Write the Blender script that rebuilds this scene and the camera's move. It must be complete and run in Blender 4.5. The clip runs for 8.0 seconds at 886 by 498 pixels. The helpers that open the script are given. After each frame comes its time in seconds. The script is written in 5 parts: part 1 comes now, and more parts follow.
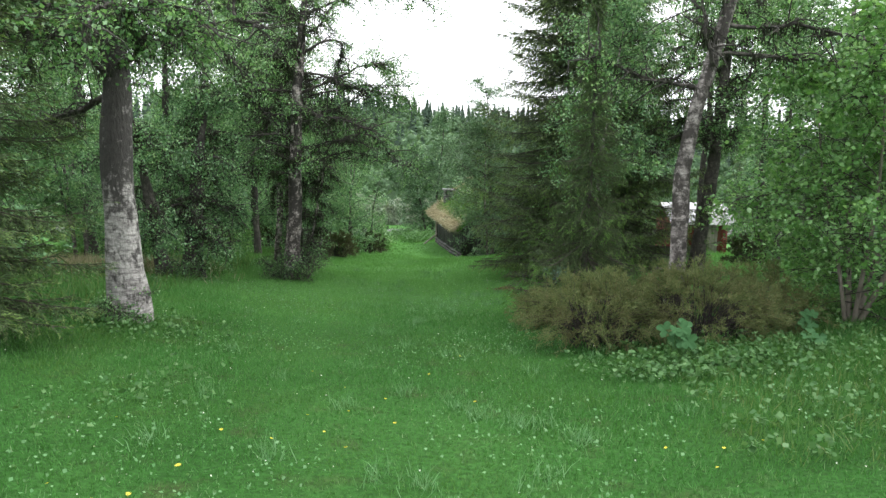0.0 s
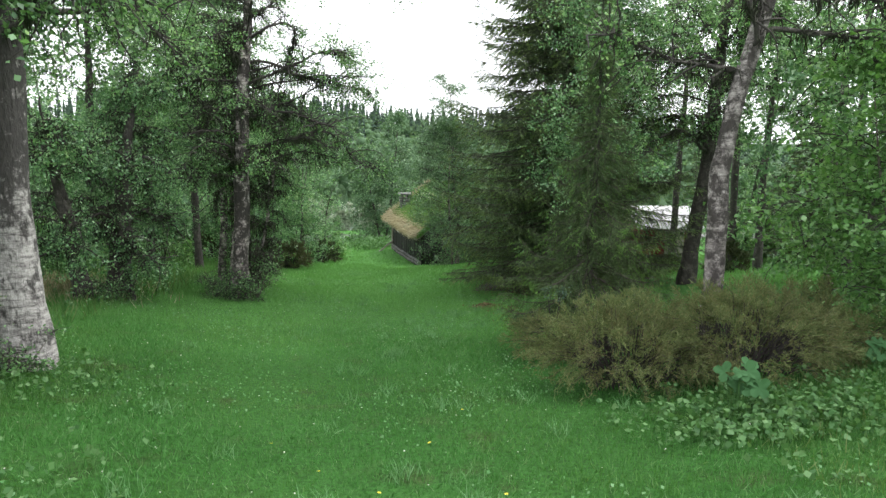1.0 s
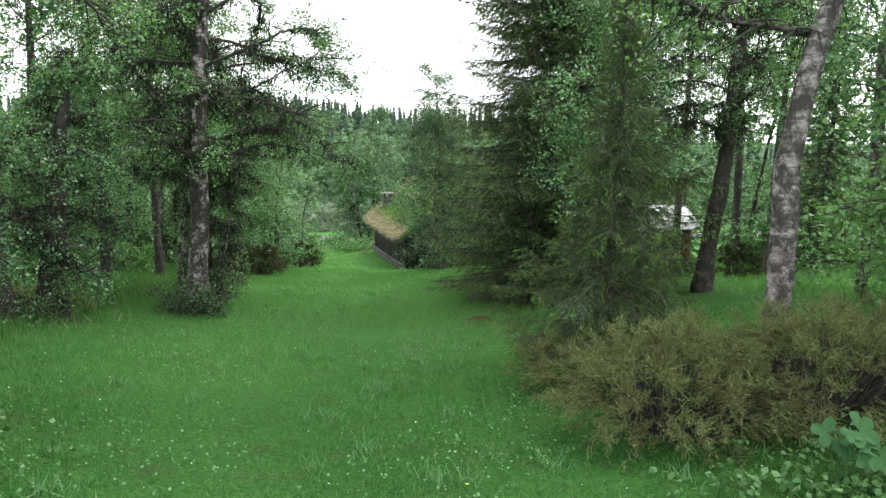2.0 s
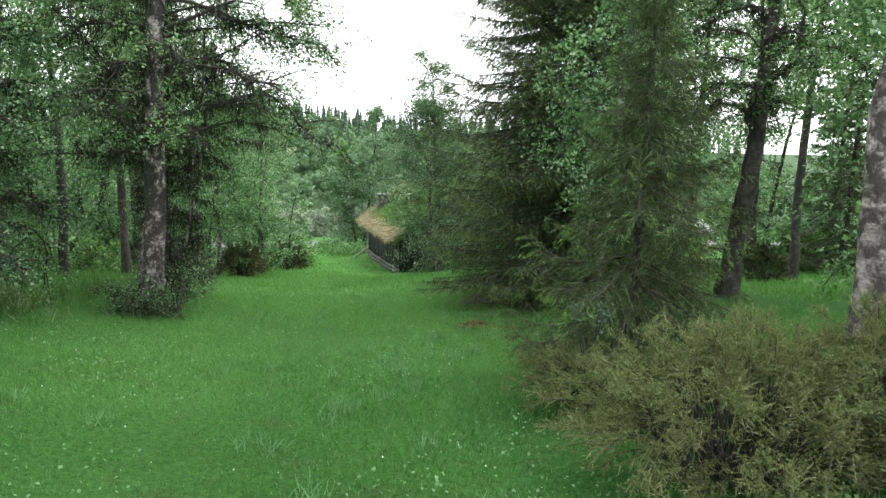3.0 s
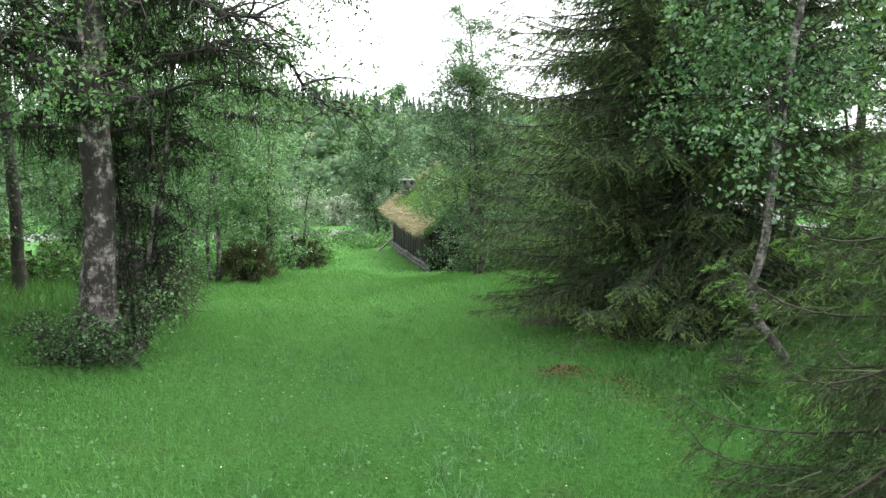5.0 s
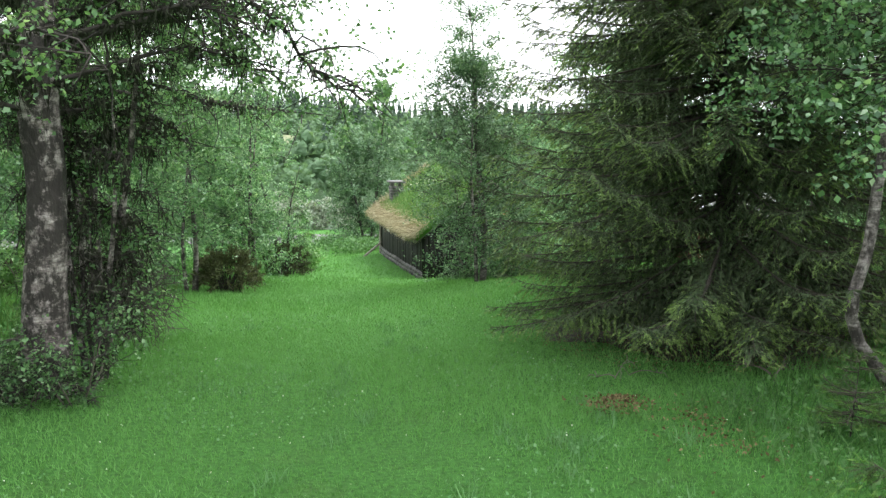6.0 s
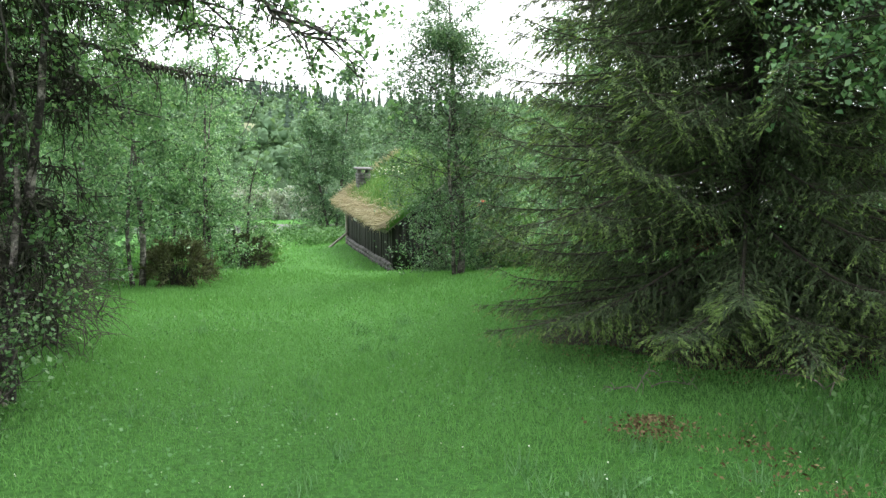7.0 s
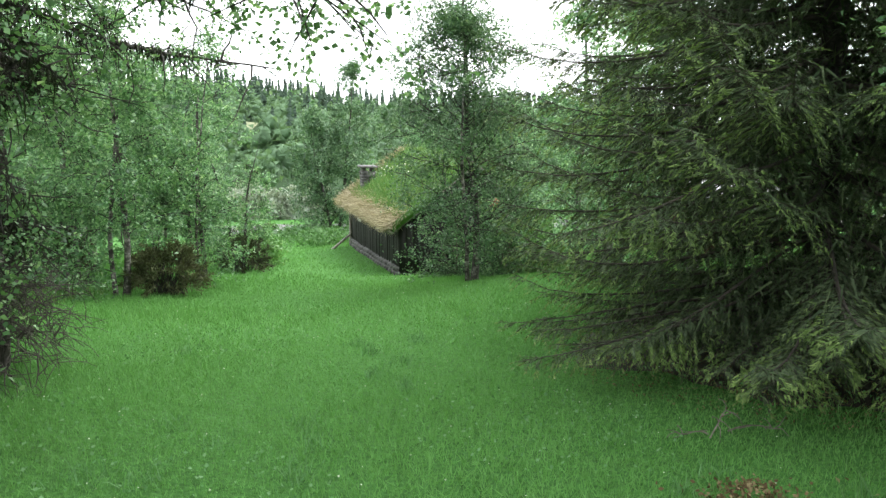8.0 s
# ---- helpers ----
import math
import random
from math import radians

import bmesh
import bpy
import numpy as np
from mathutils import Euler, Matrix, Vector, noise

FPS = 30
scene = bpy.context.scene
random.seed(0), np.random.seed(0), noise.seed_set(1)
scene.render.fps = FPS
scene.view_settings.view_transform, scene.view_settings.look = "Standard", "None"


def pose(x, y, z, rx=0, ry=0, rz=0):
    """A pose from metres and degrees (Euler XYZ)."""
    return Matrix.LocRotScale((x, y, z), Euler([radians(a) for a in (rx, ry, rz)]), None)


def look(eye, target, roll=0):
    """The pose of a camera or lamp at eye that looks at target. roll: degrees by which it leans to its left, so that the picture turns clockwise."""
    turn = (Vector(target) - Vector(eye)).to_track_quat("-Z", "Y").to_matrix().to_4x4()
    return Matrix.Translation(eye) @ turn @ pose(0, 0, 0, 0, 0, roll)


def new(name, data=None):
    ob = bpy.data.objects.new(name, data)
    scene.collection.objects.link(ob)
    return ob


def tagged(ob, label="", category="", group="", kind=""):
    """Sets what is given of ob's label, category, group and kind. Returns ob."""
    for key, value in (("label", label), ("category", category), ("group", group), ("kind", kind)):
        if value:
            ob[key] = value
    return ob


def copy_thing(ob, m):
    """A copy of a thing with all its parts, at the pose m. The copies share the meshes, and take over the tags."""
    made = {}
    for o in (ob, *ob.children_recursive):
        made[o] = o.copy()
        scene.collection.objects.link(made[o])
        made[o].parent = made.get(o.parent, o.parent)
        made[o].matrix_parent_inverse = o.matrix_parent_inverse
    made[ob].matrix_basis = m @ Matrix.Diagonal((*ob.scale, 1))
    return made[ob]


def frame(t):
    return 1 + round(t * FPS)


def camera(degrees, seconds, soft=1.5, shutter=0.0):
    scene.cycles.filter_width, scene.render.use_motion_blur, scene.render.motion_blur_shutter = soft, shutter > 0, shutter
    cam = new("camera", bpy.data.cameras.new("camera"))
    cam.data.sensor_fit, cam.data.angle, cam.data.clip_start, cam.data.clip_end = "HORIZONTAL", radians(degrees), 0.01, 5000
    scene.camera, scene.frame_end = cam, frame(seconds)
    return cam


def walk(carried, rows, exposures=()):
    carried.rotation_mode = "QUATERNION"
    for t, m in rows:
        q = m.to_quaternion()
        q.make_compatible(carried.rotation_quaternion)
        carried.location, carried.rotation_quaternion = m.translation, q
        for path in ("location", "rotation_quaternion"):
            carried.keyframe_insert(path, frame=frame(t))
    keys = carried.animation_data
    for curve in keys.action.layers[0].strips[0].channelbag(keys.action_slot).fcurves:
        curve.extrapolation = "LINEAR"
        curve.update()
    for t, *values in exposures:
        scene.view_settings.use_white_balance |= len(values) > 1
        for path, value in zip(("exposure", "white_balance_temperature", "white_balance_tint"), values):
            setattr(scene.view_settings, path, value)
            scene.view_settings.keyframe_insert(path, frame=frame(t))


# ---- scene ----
cam = camera(66.0, 8.0, soft=1.4)
PATH = [
    (0, (0.0, 0.0, 1.67), (0.0, 1.975, 1.357), 0.70),
    (0.3, (-0.115, 0.489, 1.648), (-0.072, 2.465, 1.34), 0.69),
    (0.5, (-0.198, 0.829, 1.629), (-0.124, 2.804, 1.324), 0.69),
    (0.8, (-0.335, 1.374, 1.592), (-0.213, 3.347, 1.291), 0.71),
    (1, (-0.415, 1.733, 1.566), (-0.264, 3.705, 1.265), 0.73),
    (1.3, (-0.497, 2.241, 1.527), (-0.313, 4.21, 1.227), 0.78),
    (1.5, (-0.505, 2.575, 1.507), (-0.308, 4.542, 1.206), 0.71),
    (1.7, (-0.454, 2.913, 1.499), (-0.255, 4.879, 1.192), 0.49),
    (2.8, (-0.199, 4.377, 1.059), (0.006, 6.348, 0.789), 1.48),
    (3, (-0.103, 4.731, 0.991), (0.097, 6.702, 0.718), 1.14),
    (3.3, (-0.027, 5.153, 0.925), (0.164, 7.125, 0.653), 1.07),
    (3.5, (-0.009, 5.424, 0.901), (0.175, 7.397, 0.629), 1.09),
    (3.8, (-0.017, 5.875, 0.893), (0.154, 7.848, 0.614), 0.99),
    (4, (-0.041, 6.191, 0.901), (0.121, 8.163, 0.612), 0.86),
    (4.3, (-0.101, 6.673, 0.924), (0.05, 8.643, 0.614), 0.58),
    (4.5, (-0.154, 7.021, 0.927), (-0.009, 8.989, 0.605), 0.37),
    (4.7, (-0.218, 7.408, 0.902), (-0.078, 9.376, 0.577), 0.17),
    (5.8, (-0.562, 8.905, 0.718), (-0.385, 10.873, 0.415), 0.13),
    (6, (-0.636, 9.157, 0.668), (-0.433, 11.123, 0.36), 0.21),
    (6.3, (-0.695, 9.507, 0.606), (-0.455, 11.466, 0.287), 0.36),
    (6.5, (-0.715, 9.731, 0.571), (-0.453, 11.687, 0.245), 0.45),
    (6.8, (-0.73, 10.068, 0.522), (-0.439, 12.019, 0.19), 0.54),
    (7, (-0.727, 10.296, 0.486), (-0.42, 12.244, 0.151), 0.60),
    (7.3, (-0.7, 10.646, 0.417), (-0.377, 12.59, 0.079), 0.76),
    (7.5, (-0.717, 10.865, 0.41), (-0.399, 12.811, 0.074), 0.68),
    (7.8, (-0.719, 11.19, 0.398), (-0.414, 13.138, 0.062), 0.54),
    (8, (-0.716, 11.406, 0.39), (-0.419, 13.355, 0.052), 0.43),
]
EXPOSURES = [(0.0, 1.04), (2.0, 1.17), (4.0, 1.38), (6.0, 1.50), (8.0, 1.50)]
walk(cam, [(t, look(eye, target, roll)) for t, eye, target, roll in PATH], EXPOSURES)

# ---- world and light: bright overcast day ----
SKY_ELEVATION, SKY_ROTATION = 55.5, 76.0
world = bpy.data.worlds.new("overcast_sky")
scene.world = world
world.use_nodes = True
wn, wl = world.node_tree.nodes, world.node_tree.links
sky = wn.new("ShaderNodeTexSky")
sky.sky_type, sky.sun_disc = "NISHITA", False
sky.sun_elevation, sky.sun_rotation = radians(SKY_ELEVATION), radians(SKY_ROTATION)
sky.dust_density, sky.air_density, sky.ozone_density = 6.0, 1.0, 1.0
grey = wn.new("ShaderNodeHueSaturation")
grey.inputs["Saturation"].default_value = 0.22
wl.new(sky.outputs["Color"], grey.inputs["Color"])
# an even white cloud layer over the whole sky
cloud = wn.new("ShaderNodeMix")
cloud.data_type = "RGBA"
cloud.inputs[0].default_value = 0.85
cloud.inputs[7].default_value = (8.6, 8.9, 9.2, 1)
wl.new(grey.outputs["Color"], cloud.inputs[6])
wl.new(cloud.outputs[2], wn["Background"].inputs["Color"])
wn["Background"].inputs["Strength"].default_value = 0.15

sun_data = bpy.data.lights.new("sun", "SUN")
sun_data.energy, sun_data.angle, sun_data.color = 0.9, radians(40), (1.0, 0.98, 0.95)
sun = new("sun", sun_data)
sun.matrix_world = look((30, 18, 36), (6, 12, 0))

# ---- materials ----


def shader(name):
    m = bpy.data.materials.new(name)
    m.use_nodes = True
    return m, m.node_tree.nodes, m.node_tree.links, m.node_tree.nodes["Principled BSDF"]


def ramp(nodes, stops):
    r = nodes.new("ShaderNodeValToRGB")
    while len(r.color_ramp.elements) < len(stops):
        r.color_ramp.elements.new(0.5)
    for e, (p, c) in zip(r.color_ramp.elements, stops):
        e.position, e.color = p, (*c, 1)
    return r


def noise_tex(nodes, links, scale, detail=4.0, stretch=(1, 1, 1), coord="Object", rough=0.55):
    co, mp, n = nodes.new("ShaderNodeTexCoord"), nodes.new("ShaderNodeMapping"), nodes.new("ShaderNodeTexNoise")
    mp.inputs["Scale"].default_value = stretch
    n.inputs["Scale"].default_value, n.inputs["Detail"].default_value, n.inputs["Roughness"].default_value = scale, detail, rough
    links.new(co.outputs[coord], mp.inputs["Vector"])
    links.new(mp.outputs["Vector"], n.inputs["Vector"])
    return n


def mix_rgb(nodes, links, fac, a, b, mode="MIX"):
    m = nodes.new("ShaderNodeMix")
    m.data_type, m.blend_type = "RGBA", mode
    for sock, v in ((m.inputs[0], fac), (m.inputs[6], a), (m.inputs[7], b)):
        if isinstance(v, (int, float)):
            sock.default_value = v
        elif isinstance(v, tuple):
            sock.default_value = (*v, 1)
        else:
            links.new(v, sock)
    return m.outputs[2]


def add_bump(nodes, links, bsdf, height, strength, distance=0.02):
    b = nodes.new("ShaderNodeBump")
    b.inputs["Strength"].default_value, b.inputs["Distance"].default_value = strength, distance
    links.new(height, b.inputs["Height"])
    links.new(b.outputs["Normal"], bsdf.inputs["Normal"])


def leaf_material(name, stops, through_light=0.35, rough=0.5, spec=0.3, patch=0.0, patch_to=(0.1, 0.1, 0.03), patch_scale=0.6, gloss=0.6, down=None):
    """Foliage: colour varies leaf by leaf and, in patches, from place to place; some light passes through."""
    m, n, l, p = shader(name)
    geo = n.new("ShaderNodeNewGeometry")
    r = ramp(n, stops)
    l.new(geo.outputs["Random Per Island"], r.inputs["Fac"])
    col = r.outputs["Color"]
    if patch:
        nt = noise_tex(n, l, patch_scale, 3.0, coord="Object")
        rr = ramp(n, [(0.45, (0, 0, 0)), (0.68, (patch, patch, patch))])
        l.new(nt.outputs["Fac"], rr.inputs["Fac"])
        col = mix_rgb(n, l, rr.outputs["Color"], col, patch_to)
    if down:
        # yellower grass down the slope, open-sky light added to its colour, with ragged borders
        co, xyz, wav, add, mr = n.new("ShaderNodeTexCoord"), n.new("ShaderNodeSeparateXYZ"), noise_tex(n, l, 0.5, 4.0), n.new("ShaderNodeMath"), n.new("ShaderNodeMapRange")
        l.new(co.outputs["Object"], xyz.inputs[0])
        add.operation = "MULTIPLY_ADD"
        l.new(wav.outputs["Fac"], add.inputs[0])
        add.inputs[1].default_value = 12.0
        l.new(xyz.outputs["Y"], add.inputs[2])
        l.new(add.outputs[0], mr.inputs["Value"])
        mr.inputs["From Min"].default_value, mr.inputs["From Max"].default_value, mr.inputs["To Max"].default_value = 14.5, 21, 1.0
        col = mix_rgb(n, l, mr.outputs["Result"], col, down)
    l.new(col, p.inputs["Base Color"])
    p.inputs["Roughness"].default_value, p.inputs["Specular IOR Level"].default_value = rough, spec * gloss
    tr, mx = n.new("ShaderNodeBsdfTranslucent"), n.new("ShaderNodeMixShader")
    l.new(mix_rgb(n, l, 1.0, col, (0.95, 1.0, 0.5), "MULTIPLY"), tr.inputs["Color"])
    mx.inputs[0].default_value = through_light
    l.new(p.outputs[0], mx.inputs[1])
    l.new(tr.outputs[0], mx.inputs[2])
    l.new(mx.outputs[0], n["Material Output"].inputs["Surface"])
    return m


def bark_material(name, light, mid, dark, dark_share=0.5, band=1.0, crust=0.0):
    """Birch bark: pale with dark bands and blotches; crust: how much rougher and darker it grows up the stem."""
    m, n, l, p = shader(name)
    bands = noise_tex(n, l, 5.0, 7.0, (1.0, 1.0, 4.2), rough=0.75)
    r1 = ramp(n, [(0.34, dark), (0.46, mid), (0.6, light)])
    l.new(bands.outputs["Fac"], r1.inputs["Fac"])
    blot = noise_tex(n, l, 6.5, 8.0, (1, 1, 0.8), rough=0.75)
    r2 = ramp(n, [(dark_share - 0.06, (1, 1, 1)), (dark_share + 0.06, (0, 0, 0))])
    spots = blot.outputs["Fac"]
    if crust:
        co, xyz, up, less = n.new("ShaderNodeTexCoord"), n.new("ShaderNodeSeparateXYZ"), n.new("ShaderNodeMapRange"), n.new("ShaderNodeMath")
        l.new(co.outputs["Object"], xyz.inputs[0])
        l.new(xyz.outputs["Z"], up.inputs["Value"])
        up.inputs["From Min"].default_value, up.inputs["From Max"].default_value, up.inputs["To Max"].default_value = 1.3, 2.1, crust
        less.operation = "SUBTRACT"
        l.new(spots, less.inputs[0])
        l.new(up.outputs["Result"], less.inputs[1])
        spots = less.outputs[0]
    l.new(spots, r2.inputs["Fac"])
    fine = noise_tex(n, l, 30.0, 4.0, (1, 1, 0.4))
    crack = mix_rgb(n, l, fine.outputs["Fac"], tuple(c * 0.5 for c in dark), tuple(min(1, c * 2.0) for c in dark))
    l.new(mix_rgb(n, l, r2.outputs["Color"], r1.outputs["Color"], crack), p.inputs["Base Color"])
    p.inputs["Roughness"].default_value = 0.85
    add_bump(n, l, p, fine.outputs["Fac"], 0.7 * band, 0.03)
    return m


def rough_material(name, stops, scale=6.0, stretch=(1, 1, 1), rough=0.85, bump=0.4, per_piece=0.0, metal=0.0):
    m, n, l, p = shader(name)
    nt = noise_tex(n, l, scale, 6.0, stretch, rough=0.62)
    r = ramp(n, stops)
    l.new(nt.outputs["Fac"], r.inputs["Fac"])
    col = r.outputs["Color"]
    if per_piece:
        oi, hs, mr = n.new("ShaderNodeObjectInfo"), n.new("ShaderNodeHueSaturation"), n.new("ShaderNodeMapRange")
        l.new(oi.outputs["Random"], mr.inputs["Value"])
        mr.inputs["To Min"].default_value, mr.inputs["To Max"].default_value = 1 - per_piece, 1 + per_piece
        l.new(mr.outputs["Result"], hs.inputs["Value"])
        l.new(col, hs.inputs["Color"])
        col = hs.outputs["Color"]
    l.new(col, p.inputs["Base Color"])
    p.inputs["Roughness"].default_value, p.inputs["Metallic"].default_value = rough, metal
    add_bump(n, l, p, nt.outputs["Fac"], bump, 0.02)
    return m


LAWN_STOPS = [(0.0, (0.044, 0.134, 0.030)), (0.5, (0.060, 0.188, 0.041)), (0.85, (0.088, 0.240, 0.066)), (1.0, (0.21, 0.32, 0.165))]
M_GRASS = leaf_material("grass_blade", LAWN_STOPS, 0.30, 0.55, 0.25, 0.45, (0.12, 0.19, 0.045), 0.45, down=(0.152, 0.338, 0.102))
M_TALL_GRASS = leaf_material("tall_grass_blade", [(0.0, (0.055, 0.15, 0.04)), (0.7, (0.10, 0.21, 0.06)), (1.0, (0.20, 0.24, 0.10))], 0.3)
M_PALE_TUFT = leaf_material("pale_tuft", [(0.0, (0.09, 0.23, 0.08)), (1.0, (0.19, 0.34, 0.17))], 0.3)
M_DRY_GRASS = leaf_material("dry_grass", [(0.0, (0.24, 0.20, 0.13)), (0.6, (0.40, 0.35, 0.25)), (1.0, (0.54, 0.49, 0.38))], 0.25, 0.7, 0.1)
M_ROOF_GRASS = leaf_material("roof_grass", [(0.0, (0.08, 0.19, 0.05)), (0.6, (0.13, 0.26, 0.075)), (1.0, (0.26, 0.31, 0.14))], 0.3, 0.6, 0.2, 0.15, (0.28, 0.30, 0.13), 0.9)
M_BIRCH_LEAF = leaf_material("birch_leaf", [(0.0, (0.058, 0.130, 0.058)), (0.5, (0.137, 0.274, 0.121)), (0.85, (0.246, 0.431, 0.224)), (1.0, (0.403, 0.560, 0.381))], 0.55, 0.34, 0.8)
M_PALE_LEAF = leaf_material("pale_birch_leaf", [(0.0, (0.065, 0.143, 0.074)), (0.5, (0.146, 0.293, 0.151)), (0.85, (0.274, 0.465, 0.269)), (1.0, (0.448, 0.600, 0.437))], 0.52, 0.36, 0.8)
M_DULL_LEAF = leaf_material("dull_birch_leaf", [(0.0, (0.050, 0.106, 0.057)), (0.5, (0.101, 0.191, 0.105)), (0.9, (0.182, 0.297, 0.182)), (1.0, (0.330, 0.440, 0.330))], 0.45, 0.36, 0.7)
M_BROAD_LEAF = leaf_material("broad_leaf", [(0.0, (0.086, 0.201, 0.063)), (0.6, (0.149, 0.310, 0.098)), (0.92, (0.241, 0.425, 0.172)), (1.0, (0.368, 0.529, 0.322))], 0.45, 0.36, 0.7)
M_SILVER_LEAF = leaf_material("silver_willow_leaf", [(0.0, (0.20, 0.25, 0.19)), (1.0, (0.42, 0.47, 0.40))], 0.3)
M_BIG_LEAF = leaf_material("large_pale_leaf", [(0.0, (0.040, 0.115, 0.042)), (1.0, (0.075, 0.175, 0.072))], 0.3, 0.55, 0.15)
M_GLAUCOUS = leaf_material("glaucous_leaf", [(0.0, (0.085, 0.145, 0.115)), (1.0, (0.15, 0.22, 0.18))], 0.25, 0.6, 0.1)
M_HERB = leaf_material("herb_leaf", [(0.0, (0.05, 0.13, 0.04)), (0.6, (0.085, 0.19, 0.06)), (1.0, (0.15, 0.27, 0.11))], 0.3, 0.45, 0.4)
M_NEEDLE = leaf_material("spruce_needle", [(0.0, (0.054, 0.084, 0.046)), (0.6, (0.090, 0.130, 0.067)), (1.0, (0.140, 0.186, 0.097))], 0.3, 0.5, 0.3)
M_NEEDLE_YOUNG = leaf_material("young_spruce_needle", [(0.0, (0.046, 0.082, 0.034)), (0.6, (0.078, 0.124, 0.050)), (1.0, (0.125, 0.175, 0.072))], 0.25, 0.5, 0.3)
M_NEW_SHOOT = leaf_material("new_spruce_shoot", [(0.0, (0.100, 0.160, 0.052)), (0.6, (0.155, 0.238, 0.074)), (1.0, (0.235, 0.325, 0.115))], 0.3, 0.5, 0.3)
M_BRIGHT_SHOOT = leaf_material("bright_new_shoot", [(0.0, (0.090, 0.190, 0.046)), (0.6, (0.140, 0.270, 0.070)), (1.0, (0.21, 0.36, 0.11))], 0.35, 0.5, 0.2)
M_JUNIPER = leaf_material("juniper_needle", [(0.0, (0.085, 0.120, 0.046)), (0.5, (0.145, 0.190, 0.074)), (0.85, (0.24, 0.28, 0.125)), (1.0, (0.24, 0.175, 0.10))], 0.25, 0.6, 0.2, 0.5, (0.125, 0.094, 0.055), 3.0)
M_DARK_JUNIPER = leaf_material("dark_juniper_needle", [(0.0, (0.036, 0.050, 0.026)), (1.0, (0.095, 0.118, 0.056))], 0.2, 0.6, 0.2, 0.5, (0.088, 0.080, 0.046), 1.5)
M_BROWN_JUNIPER = leaf_material("brown_juniper_needle", [(0.0, (0.062, 0.070, 0.036)), (0.6, (0.118, 0.134, 0.066)), (1.0, (0.19, 0.215, 0.115))], 0.2, 0.6, 0.2, 0.35, (0.12, 0.10, 0.058), 1.8)
M_LICHEN = leaf_material("beard_lichen", [(0.0, (0.040, 0.040, 0.032)), (0.7, (0.085, 0.088, 0.068)), (1.0, (0.16, 0.165, 0.13))], 0.1, 0.9, 0.05)
# far spruces paler and bluer: distance haze put into their colour
M_HAZY_SPRUCE = leaf_material("hazy_spruce", [(0.0, (0.055, 0.090, 0.068)), (1.0, (0.09, 0.135, 0.095))], 0.2, 0.7, 0.1)
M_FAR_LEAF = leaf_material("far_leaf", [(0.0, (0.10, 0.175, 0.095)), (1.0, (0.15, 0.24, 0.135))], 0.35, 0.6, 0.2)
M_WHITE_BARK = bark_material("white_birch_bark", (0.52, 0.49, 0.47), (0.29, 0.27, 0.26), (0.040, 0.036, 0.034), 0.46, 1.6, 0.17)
M_GREY_BARK = bark_material("grey_birch_bark", (0.46, 0.415, 0.40), (0.20, 0.175, 0.168), (0.036, 0.030, 0.028), 0.525, 1.6)
M_OLD_BARK = bark_material("old_flaking_birch_bark", (0.62, 0.55, 0.53), (0.31, 0.26, 0.25), (0.036, 0.030, 0.028), 0.55, 2.0)
M_DARK_BARK = bark_material("dark_bark", (0.15, 0.135, 0.12), (0.09, 0.08, 0.07), (0.035, 0.030, 0.027), 0.55, 1.4)
M_BRANCH = rough_material("dark_branch", [(0.3, (0.022, 0.018, 0.016)), (0.7, (0.06, 0.05, 0.044))], 20, (1, 1, 0.3))
M_TWIG = rough_material("dead_twig", [(0.3, (0.09, 0.075, 0.06)), (0.7, (0.22, 0.195, 0.165))], 20, (1, 1, 0.3))
M_SPRUCE_TWIG = rough_material("spruce_twig", [(0.3, (0.030, 0.025, 0.020)), (0.7, (0.085, 0.070, 0.056))], 20, (1, 1, 0.3))
M_DARK_TWIG = rough_material("dark_dead_twig", [(0.3, (0.035, 0.028, 0.024)), (0.7, (0.10, 0.085, 0.072))], 20, (1, 1, 0.3))
M_PLANK = rough_material("tarred_plank", [(0.3, (0.007, 0.006, 0.006)), (0.55, (0.017, 0.014, 0.014)), (0.75, (0.036, 0.029, 0.027))], 9, (1, 1, 0.12), 0.75, 0.5, 0.35)
M_STONE = rough_material("foundation_stone", [(0.3, (0.055, 0.052, 0.052)), (0.7, (0.20, 0.19, 0.19))], 6, rough=0.9, bump=0.6, per_piece=0.3)
M_GREY_WOOD = rough_material("weathered_wood", [(0.3, (0.14, 0.12, 0.10)), (0.7, (0.33, 0.30, 0.27))], 12, (1, 1, 0.1))
M_RED_WOOD = rough_material("red_barn_board", [(0.3, (0.10, 0.020, 0.015)), (0.7, (0.18, 0.038, 0.027))], 8, (1, 1, 0.15), 0.8, 0.4, 0.15)
M_METAL_ROOF = rough_material("pale_metal_roof", [(0.3, (0.34, 0.335, 0.34)), (0.7, (0.50, 0.49, 0.50))], 3, (1, 0.2, 1), 0.45, 0.1)
M_WHITE_PAINT = rough_material("white_paint", [(0.3, (0.66, 0.65, 0.63)), (0.7, (0.8, 0.79, 0.77))], 5, rough=0.6, bump=0.1)
M_GRAVEL = rough_material("pale_gravel", [(0.3, (0.08, 0.078, 0.075)), (0.7, (0.19, 0.185, 0.18))], 14, rough=0.95, bump=0.6)
M_SHADED_SOIL = rough_material("shaded_needle_soil", [(0.3, (0.022, 0.020, 0.013)), (0.7, (0.052, 0.048, 0.028))], 10)
M_LITTER = leaf_material("leaf_litter", [(0.0, (0.07, 0.048, 0.027)), (0.5, (0.15, 0.108, 0.058)), (1.0, (0.28, 0.23, 0.13))], 0.1, 0.8, 0.1)
